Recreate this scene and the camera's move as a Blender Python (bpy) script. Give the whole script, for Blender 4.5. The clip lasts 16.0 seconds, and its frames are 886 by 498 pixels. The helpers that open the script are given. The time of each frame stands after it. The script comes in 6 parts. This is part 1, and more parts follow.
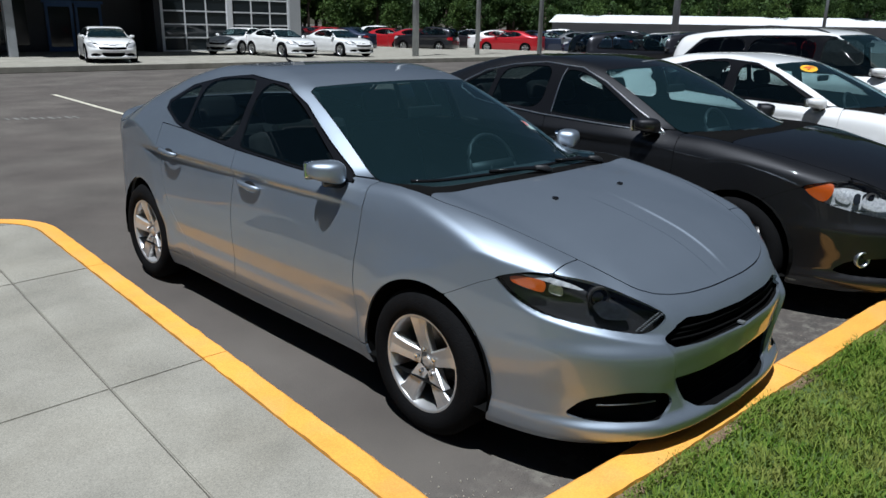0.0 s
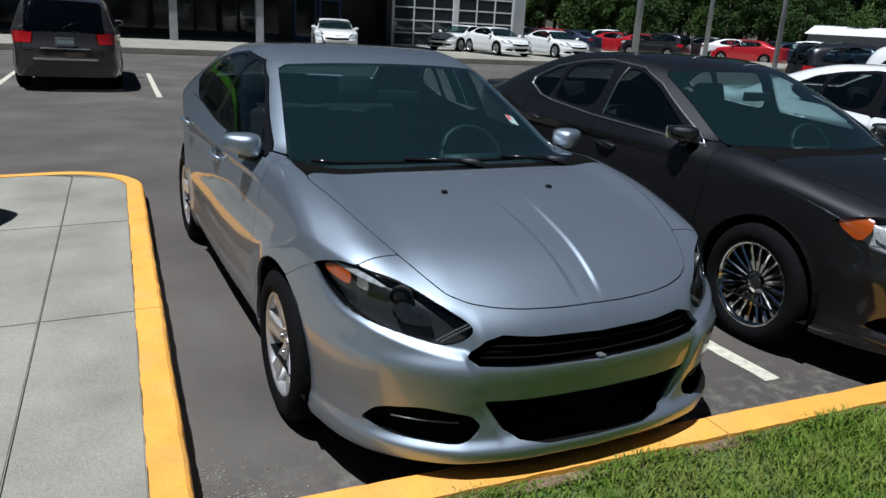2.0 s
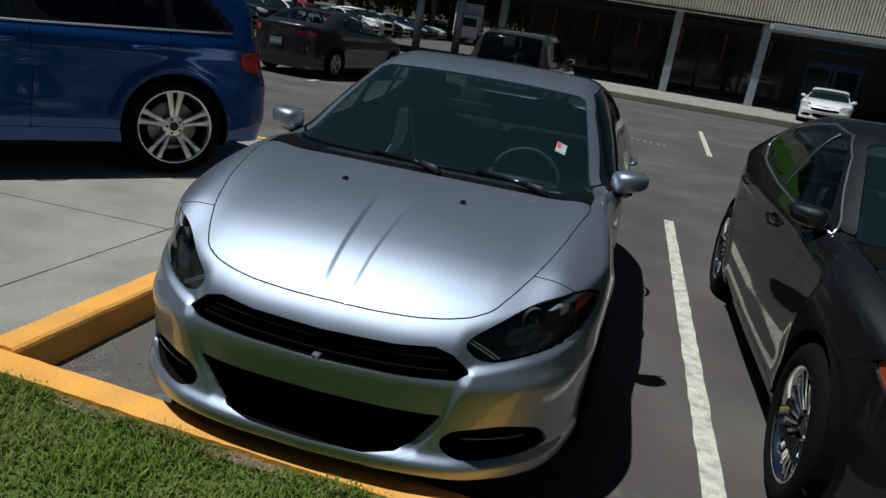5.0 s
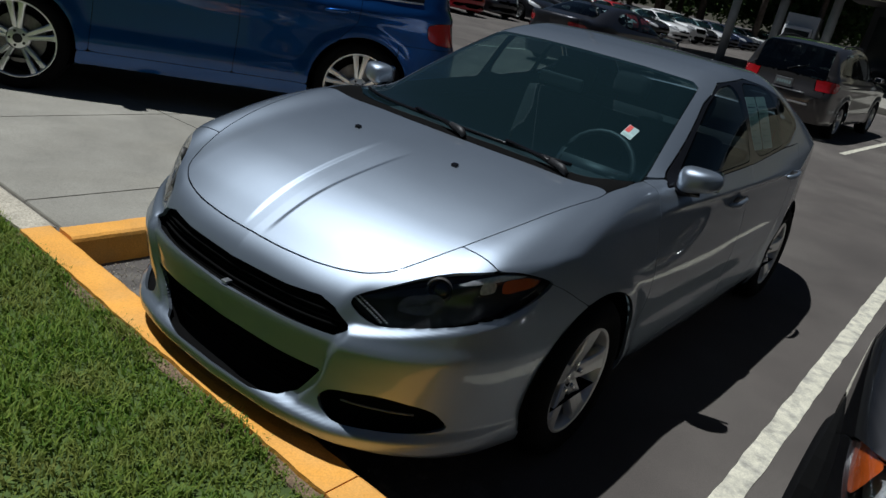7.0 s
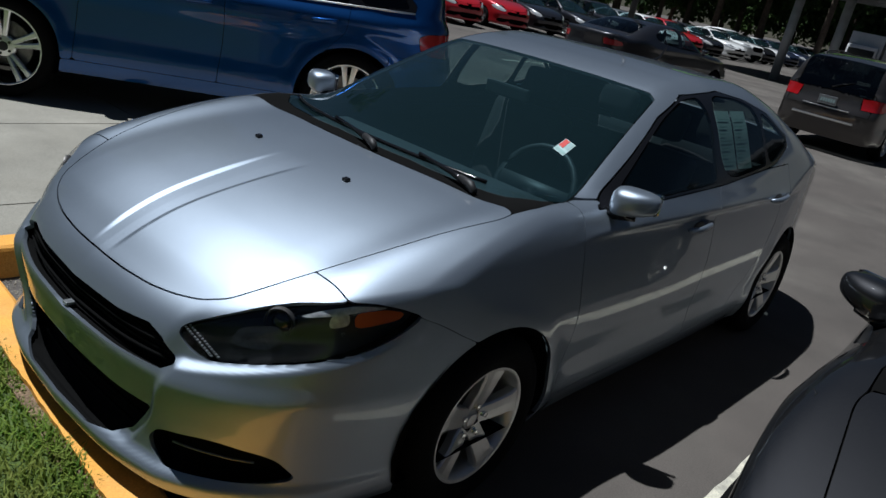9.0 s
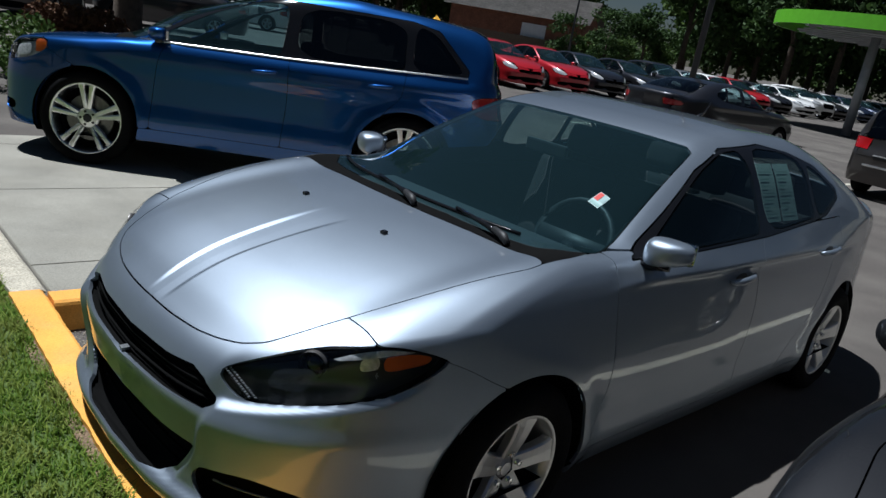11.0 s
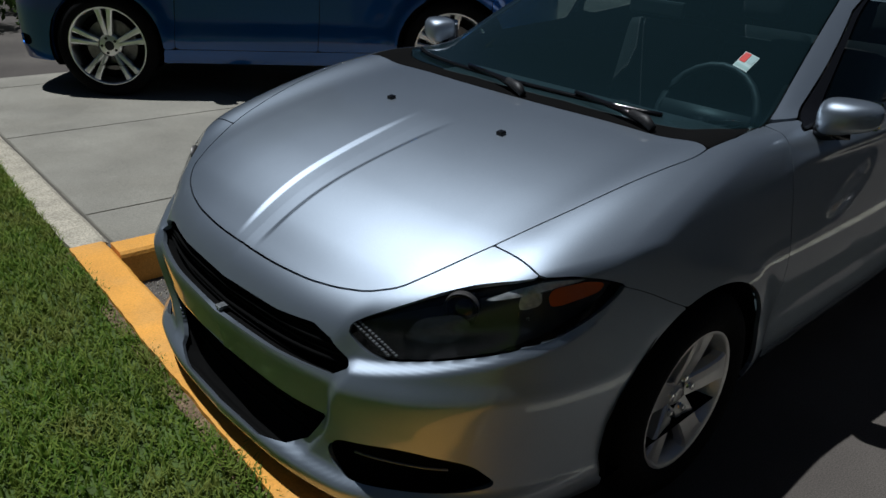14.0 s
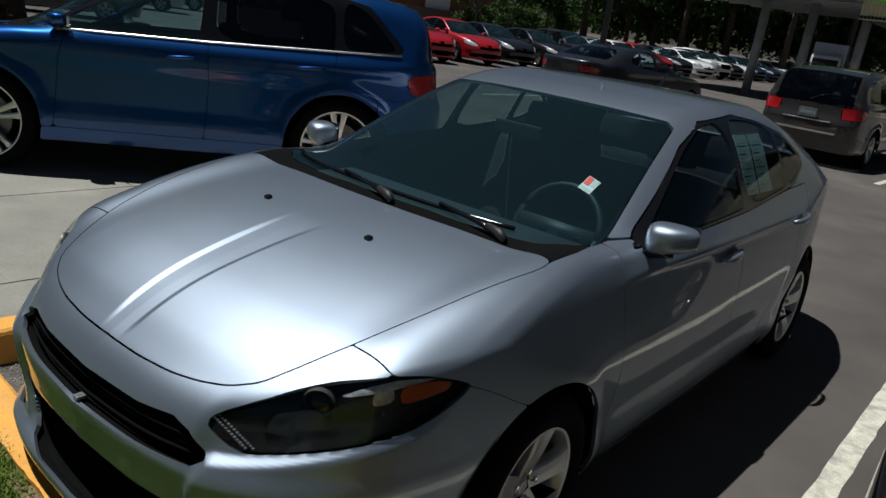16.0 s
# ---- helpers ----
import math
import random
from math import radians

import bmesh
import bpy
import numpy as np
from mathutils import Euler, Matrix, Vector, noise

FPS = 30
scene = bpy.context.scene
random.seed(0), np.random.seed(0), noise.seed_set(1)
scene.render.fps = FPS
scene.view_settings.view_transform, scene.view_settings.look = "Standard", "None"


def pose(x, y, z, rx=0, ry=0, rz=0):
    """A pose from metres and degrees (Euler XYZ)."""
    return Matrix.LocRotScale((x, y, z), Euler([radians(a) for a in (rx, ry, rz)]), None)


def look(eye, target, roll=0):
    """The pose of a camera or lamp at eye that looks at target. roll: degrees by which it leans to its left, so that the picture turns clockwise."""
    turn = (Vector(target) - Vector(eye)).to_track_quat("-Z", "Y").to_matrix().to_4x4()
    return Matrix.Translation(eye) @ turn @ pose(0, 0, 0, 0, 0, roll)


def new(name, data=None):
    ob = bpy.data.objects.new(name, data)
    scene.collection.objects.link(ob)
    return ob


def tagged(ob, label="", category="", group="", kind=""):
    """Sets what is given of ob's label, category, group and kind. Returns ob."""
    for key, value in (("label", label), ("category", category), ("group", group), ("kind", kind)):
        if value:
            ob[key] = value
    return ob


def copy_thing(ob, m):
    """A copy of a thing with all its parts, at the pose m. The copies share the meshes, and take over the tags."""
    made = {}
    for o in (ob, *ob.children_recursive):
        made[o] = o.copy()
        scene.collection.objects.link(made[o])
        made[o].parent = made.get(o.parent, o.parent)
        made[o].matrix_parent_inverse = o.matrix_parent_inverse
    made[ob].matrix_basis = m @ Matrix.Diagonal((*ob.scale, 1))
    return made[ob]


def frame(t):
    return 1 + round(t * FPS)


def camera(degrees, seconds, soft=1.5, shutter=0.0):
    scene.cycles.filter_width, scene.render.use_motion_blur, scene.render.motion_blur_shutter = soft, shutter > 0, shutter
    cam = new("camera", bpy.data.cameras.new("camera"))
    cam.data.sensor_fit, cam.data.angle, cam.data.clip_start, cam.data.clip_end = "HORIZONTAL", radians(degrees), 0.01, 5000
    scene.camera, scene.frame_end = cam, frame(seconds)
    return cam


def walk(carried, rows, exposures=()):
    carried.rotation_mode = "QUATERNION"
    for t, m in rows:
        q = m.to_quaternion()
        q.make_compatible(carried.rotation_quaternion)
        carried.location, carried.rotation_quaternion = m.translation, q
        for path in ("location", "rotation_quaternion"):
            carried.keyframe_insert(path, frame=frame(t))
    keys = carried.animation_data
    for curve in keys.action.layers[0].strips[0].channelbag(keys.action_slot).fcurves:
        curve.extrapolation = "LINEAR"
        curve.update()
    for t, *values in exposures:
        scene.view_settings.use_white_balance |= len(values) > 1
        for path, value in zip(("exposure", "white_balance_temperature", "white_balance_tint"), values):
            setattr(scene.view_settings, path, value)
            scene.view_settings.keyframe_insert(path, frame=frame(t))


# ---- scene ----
cam = camera(61.7, 16.0)
PATH = [
    (0, (-2.8, -1.129, 1.668), (-1.462, 0.242, 1.092), 1.1),
    (0.5, (-2.494, -1.241, 1.641), (-1.179, 0.144, 1.049), 1.7),
    (1, (-2.209, -1.444, 1.632), (-1.009, 0.063, 1.094), 0.2),
    (1.5, (-1.909, -1.687, 1.633), (-0.897, -0.053, 1.08), 1.1),
    (2, (-1.554, -1.819, 1.621), (-0.695, -0.112, 1.031), 3.3),
    (2.5, (-1.175, -2.042, 1.615), (-0.511, -0.242, 1.048), 4.7),
    (3, (-0.782, -2.15, 1.613), (-0.324, -0.288, 1.044), 3.5),
    (3.5, (-0.383, -2.165, 1.629), (-0.142, -0.265, 1.053), 2.5),
    (4, (0.061, -2.214, 1.632), (0.053, -0.289, 1.09), 3.1),
    (4.2, (0.216, -2.199, 1.629), (0.124, -0.277, 1.082), 4.4),
    (6.3, (1.446, -1.61, 1.638), (0.673, 0.103, 0.955), 9.4),
    (6.5, (1.528, -1.538, 1.655), (0.689, 0.135, 0.951), 8.6),
    (7, (1.75, -1.403, 1.637), (0.708, 0.149, 0.927), 12.3),
    (7.5, (1.815, -1.19, 1.623), (0.716, 0.308, 0.882), 12.9),
    (8, (1.861, -0.957, 1.671), (0.765, 0.557, 0.958), 12.8),
    (10.3, (2.125, -0.802, 1.667), (0.816, 0.561, 1.014), 10.5),
    (10.5, (2.131, -0.805, 1.671), (0.806, 0.553, 1.04), 10.4),
    (11, (2.138, -0.821, 1.68), (0.792, 0.542, 1.105), 10.0),
    (11.5, (2.085, -0.85, 1.665), (0.73, 0.508, 1.101), 8.5),
    (12, (1.9, -0.914, 1.636), (0.576, 0.445, 1.005), 6.1),
    (12.5, (1.717, -0.964, 1.601), (0.443, 0.414, 0.907), 3.5),
    (13, (1.634, -0.945, 1.564), (0.381, 0.405, 0.783), 2.4),
    (13.5, (1.603, -0.895, 1.56), (0.318, 0.393, 0.73), 2.1),
    (14, (1.644, -0.742, 1.554), (0.331, 0.505, 0.705), 2.7),
    (14.5, (1.711, -0.581, 1.558), (0.419, 0.667, 0.678), 5.4),
    (15, (1.747, -0.529, 1.592), (0.518, 0.816, 0.766), 9.1),
    (15.5, (1.77, -0.58, 1.628), (0.58, 0.849, 0.889), 10.0),
    (16, (1.771, -0.799, 1.652), (0.606, 0.71, 1.048), 8.2),
]
EXPOSURES = [(0, 0.0, 5700, 8), (2.5, -0.06, 5680, 8), (4, -0.48, 5720, 8), (7, -0.50, 5820, 8), (11, 0.02, 5680, 8), (13, -0.42, 5780, 8), (14.5, -0.74, 5850, 8), (16, -0.38, 6000, 8)]
walk(cam, [(t, look(eye, target, roll)) for t, eye, target, roll in PATH], exposures=EXPOSURES)

# ---- light ----
SUN_ELEVATION, SUN_FROM = 71.0, 247.0      # degrees; compass angle from +y, clockwise, that the sun stands at
world = bpy.data.worlds.new("sky")
scene.world = world
world.use_nodes = True
_nt = world.node_tree
_sky = _nt.nodes.new("ShaderNodeTexSky")
_sky.sky_type, _sky.sun_disc = "NISHITA", False
_sky.sun_elevation, _sky.sun_rotation = radians(SUN_ELEVATION), radians(SUN_FROM)
_sky.air_density, _sky.dust_density, _sky.ozone_density = 1.0, 0.2, 2.5
_bg = _nt.nodes["Background"]
_bg.inputs["Strength"].default_value = 0.0155
_nt.links.new(_sky.outputs["Color"], _bg.inputs["Color"])
sun = new("sun", bpy.data.lights.new("sun", "SUN"))
sun.data.energy, sun.data.angle, sun.data.color = 6.0, radians(0.55), (1.0, 0.97, 0.92)
_e, _a = radians(SUN_ELEVATION), radians(SUN_FROM)
sun.matrix_world = look((0, 0, 0), (-math.sin(_a) * math.cos(_e), -math.cos(_a) * math.cos(_e), -math.sin(_e)))

# ---- materials ----
def mat(name, color, rough=0.6, metal=0.0, vary=0.12, scale=6.0, grain=0.0, grain_scale=200.0, bump=0.0, bump_scale=80.0, coat=0.0, spec=0.5, random_hue=0.0, stain=None, stain_amount=0.0, stain_scale=0.7):
    """Principled paint with two scales of variation and a fine relief."""
    m = bpy.data.materials.new(name)
    m.use_nodes = True
    nt = m.node_tree
    b = nt.nodes["Principled BSDF"]
    b.inputs["Roughness"].default_value, b.inputs["Metallic"].default_value = rough, metal
    b.inputs["Specular IOR Level"].default_value = spec
    if coat:
        b.inputs["Coat Weight"].default_value, b.inputs["Coat Roughness"].default_value = coat, 0.03
    co = nt.nodes.new("ShaderNodeTexCoord")
    rgb = nt.nodes.new("ShaderNodeRGB")
    rgb.outputs[0].default_value = (*color, 1)
    out = rgb.outputs[0]

    def noise_node(sc, detail=4.0):
        n = nt.nodes.new("ShaderNodeTexNoise")
        n.inputs["Scale"].default_value, n.inputs["Detail"].default_value = sc, detail
        nt.links.new(co.outputs["Object"], n.inputs["Vector"])
        return n.outputs["Fac"]

    def ramp(fac, a, b_):
        r = nt.nodes.new("ShaderNodeMapRange")
        r.inputs["From Min"].default_value, r.inputs["From Max"].default_value = 0.3, 0.7
        r.inputs["To Min"].default_value, r.inputs["To Max"].default_value = a, b_
        nt.links.new(fac, r.inputs["Value"])
        return r.outputs["Result"]

    def times(col, fac):
        v = nt.nodes.new("ShaderNodeVectorMath")
        v.operation = "SCALE"
        nt.links.new(col, v.inputs[0])
        nt.links.new(fac, v.inputs["Scale"])
        return v.outputs["Vector"]

    if stain:
        mix = nt.nodes.new("ShaderNodeMix")
        mix.data_type = "RGBA"
        mix.inputs["B"].default_value = (*stain, 1)
        nt.links.new(out, mix.inputs["A"])
        r = nt.nodes.new("ShaderNodeMapRange")
        r.inputs["From Min"].default_value, r.inputs["From Max"].default_value = 0.45, 0.75
        r.inputs["To Max"].default_value = stain_amount
        nt.links.new(noise_node(stain_scale, 6.0), r.inputs["Value"])
        nt.links.new(r.outputs["Result"], mix.inputs["Factor"])
        out = mix.outputs["Result"]
    if vary:
        out = times(out, ramp(noise_node(scale), 1 - vary, 1 + vary))
    if grain:
        out = times(out, ramp(noise_node(grain_scale, 2.0), 1 - grain, 1 + grain))
    if random_hue:
        info = nt.nodes.new("ShaderNodeObjectInfo")
        r = nt.nodes.new("ShaderNodeMapRange")
        r.inputs["To Min"].default_value, r.inputs["To Max"].default_value = 1 - random_hue, 1 + random_hue
        nt.links.new(info.outputs["Random"], r.inputs["Value"])
        out = times(out, r.outputs["Result"])
    nt.links.new(out, b.inputs["Base Color"])
    if bump:
        bp = nt.nodes.new("ShaderNodeBump")
        bp.inputs["Strength"].default_value, bp.inputs["Distance"].default_value = bump, 0.01
        nt.links.new(noise_node(bump_scale, 5.0), bp.inputs["Height"])
        nt.links.new(bp.outputs["Normal"], b.inputs["Normal"])
    return m


def island_mat(name, a, b_, rough=0.7, spec=0.2, through_light=0.0, dry=None):
    """Leaves and blades: colour differs from piece to piece within one mesh."""
    m = bpy.data.materials.new(name)
    m.use_nodes = True
    nt = m.node_tree
    b = nt.nodes["Principled BSDF"]
    b.inputs["Roughness"].default_value, b.inputs["Specular IOR Level"].default_value = rough, spec
    g = nt.nodes.new("ShaderNodeNewGeometry")
    mix = nt.nodes.new("ShaderNodeMix")
    mix.data_type = "RGBA"
    mix.inputs["A"].default_value, mix.inputs["B"].default_value = (*a, 1), (*b_, 1)
    nt.links.new(g.outputs["Random Per Island"], mix.inputs["Factor"])
    out = mix.outputs["Result"]
    if dry:
        co, n, rg, m2 = (nt.nodes.new(k) for k in ("ShaderNodeTexCoord", "ShaderNodeTexNoise", "ShaderNodeMapRange", "ShaderNodeMix"))
        n.inputs["Scale"].default_value, n.inputs["Detail"].default_value = 5.0, 6.0
        nt.links.new(co.outputs["Object"], n.inputs["Vector"])
        rg.inputs["From Min"].default_value, rg.inputs["From Max"].default_value, rg.inputs["To Max"].default_value = 0.46, 0.70, 0.75
        nt.links.new(n.outputs["Fac"], rg.inputs["Value"])
        m2.data_type = "RGBA"
        m2.inputs["B"].default_value = (*dry, 1)
        nt.links.new(rg.outputs["Result"], m2.inputs["Factor"])
        nt.links.new(out, m2.inputs["A"])
        out = m2.outputs["Result"]
    nt.links.new(out, b.inputs["Base Color"])
    if through_light:
        t = nt.nodes.new("ShaderNodeBsdfTranslucent")
        s = nt.nodes.new("ShaderNodeMixShader")
        s.inputs["Fac"].default_value = through_light
        nt.links.new(out, t.inputs["Color"])
        nt.links.new(b.outputs[0], s.inputs[1])
        nt.links.new(t.outputs[0], s.inputs[2])
        nt.links.new(s.outputs[0], nt.nodes["Material Output"].inputs["Surface"])
    return m


def glass_mat(name, tint, gloss=0.02, sky_sheen=0.0):
    """Thin tinted pane: lets tinted light through, mirrors by Fresnel, and has reflected sky painted in as teal."""
    m = bpy.data.materials.new(name)
    m.use_nodes = True
    nt = m.node_tree
    nt.nodes.remove(nt.nodes["Principled BSDF"])
    tr, gl, mx, fr, pw, ma = (nt.nodes.new(k) for k in ("ShaderNodeBsdfTransparent", "ShaderNodeBsdfGlossy", "ShaderNodeMixShader", "ShaderNodeLayerWeight", "ShaderNodeMath", "ShaderNodeMath"))
    tr.inputs["Color"].default_value = (*tint, 1)
    gl.inputs["Roughness"].default_value = gloss
    pw.operation, pw.inputs[1].default_value = "POWER", 5.0
    ma.operation, ma.inputs[1].default_value, ma.inputs[2].default_value = "MULTIPLY_ADD", 0.92, 0.06
    nt.links.new(fr.outputs["Facing"], pw.inputs[0])
    nt.links.new(pw.outputs[0], ma.inputs[0])
    nt.links.new(ma.outputs[0], mx.inputs[0])
    clear = tr.outputs[0]
    if sky_sheen:
        df, mf = nt.nodes.new("ShaderNodeBsdfDiffuse"), nt.nodes.new("ShaderNodeMixShader")
        # even teal diffuse colour stands in for the sky mirrored in the pane
        df.inputs["Color"].default_value = (0.22, 0.50, 0.58, 1)
        mf.inputs[0].default_value = sky_sheen
        nt.links.new(clear, mf.inputs[1])
        nt.links.new(df.outputs[0], mf.inputs[2])
        clear = mf.outputs[0]
    nt.links.new(clear, mx.inputs[1])
    nt.links.new(gl.outputs[0], mx.inputs[2])
    nt.links.new(mx.outputs[0], nt.nodes["Material Output"].inputs["Surface"])
    return m


def paint(name, color, metal=0.0, rough=0.35, flake=0.0, edge=1.0):
    """Car paint under clear coat, with a fine metallic flake that darkens at a slant."""
    m = mat(name, color, rough=rough, metal=metal, vary=0.03, scale=3, grain=flake, grain_scale=900, coat=1.0)
    m.node_tree.nodes["Principled BSDF"].inputs["Specular Tint"].default_value = (edge, edge, edge * 1.1, 1)
    return m


def flake_paint(name, color, spread=0.6, body=0.2, flake=0.12):
    """Metallic paint: a wide lobe of aligned flakes over a little pigment, under a clear coat."""
    m = mat(name, color, vary=0.03, scale=3, grain=flake, grain_scale=900)
    nt = m.node_tree
    pr = nt.nodes["Principled BSDF"]
    src = pr.inputs["Base Color"].links[0].from_socket
    fl, df, co, m1, m2, fr = (nt.nodes.new(k) for k in ("ShaderNodeBsdfGlossy", "ShaderNodeBsdfDiffuse", "ShaderNodeBsdfGlossy", "ShaderNodeMixShader", "ShaderNodeMixShader", "ShaderNodeFresnel"))
    fl.distribution, fl.inputs["Roughness"].default_value = "BECKMANN", spread
    co.inputs["Roughness"].default_value = 0.035
    fr.inputs["IOR"].default_value = 1.65
    m1.inputs[0].default_value = body
    nt.links.new(src, fl.inputs["Color"])
    nt.links.new(src, df.inputs["Color"])
    nt.links.new(fl.outputs[0], m1.inputs[1])
    nt.links.new(df.outputs[0], m1.inputs[2])
    nt.links.new(fr.outputs[0], m2.inputs[0])
    nt.links.new(m1.outputs[0], m2.inputs[1])
    nt.links.new(co.outputs[0], m2.inputs[2])
    nt.links.new(m2.outputs[0], nt.nodes["Material Output"].inputs["Surface"])
    nt.nodes.remove(pr)
    return m


def dusty(m):
    """Pale washed-down dust and dark blotchy patches on the asphalt along the kerb."""
    nt = m.node_tree
    b = nt.nodes["Principled BSDF"]
    src = b.inputs["Base Color"].links[0].from_socket
    co, sep = nt.nodes.new("ShaderNodeTexCoord"), nt.nodes.new("ShaderNodeSeparateXYZ")
    nt.links.new(co.outputs["Object"], sep.inputs[0])
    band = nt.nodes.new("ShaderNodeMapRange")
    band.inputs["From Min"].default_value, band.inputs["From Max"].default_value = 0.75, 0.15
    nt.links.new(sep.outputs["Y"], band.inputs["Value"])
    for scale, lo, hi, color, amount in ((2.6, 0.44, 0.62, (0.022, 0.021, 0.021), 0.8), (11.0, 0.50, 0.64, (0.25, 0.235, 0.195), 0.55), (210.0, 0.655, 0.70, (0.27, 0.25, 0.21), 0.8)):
        n, r, mul, mix = (nt.nodes.new(k) for k in ("ShaderNodeTexNoise", "ShaderNodeMapRange", "ShaderNodeMath", "ShaderNodeMix"))
        n.inputs["Scale"].default_value, n.inputs["Detail"].default_value, n.inputs["Roughness"].default_value = scale, 9, 0.72
        nt.links.new(co.outputs["Object"], n.inputs["Vector"])
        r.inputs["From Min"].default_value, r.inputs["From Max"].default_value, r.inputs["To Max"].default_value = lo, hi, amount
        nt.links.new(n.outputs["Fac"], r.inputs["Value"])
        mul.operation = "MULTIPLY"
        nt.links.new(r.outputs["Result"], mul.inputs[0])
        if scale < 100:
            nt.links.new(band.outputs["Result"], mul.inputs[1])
        else:
            mul.inputs[1].default_value = 1.0              # pale stones show everywhere
        mix.data_type = "RGBA"
        mix.inputs["B"].default_value = (*color, 1)
        nt.links.new(mul.outputs[0], mix.inputs["Factor"])
        nt.links.new(src, mix.inputs["A"])
        src = mix.outputs["Result"]
    nt.links.new(src, b.inputs["Base Color"])
    return m


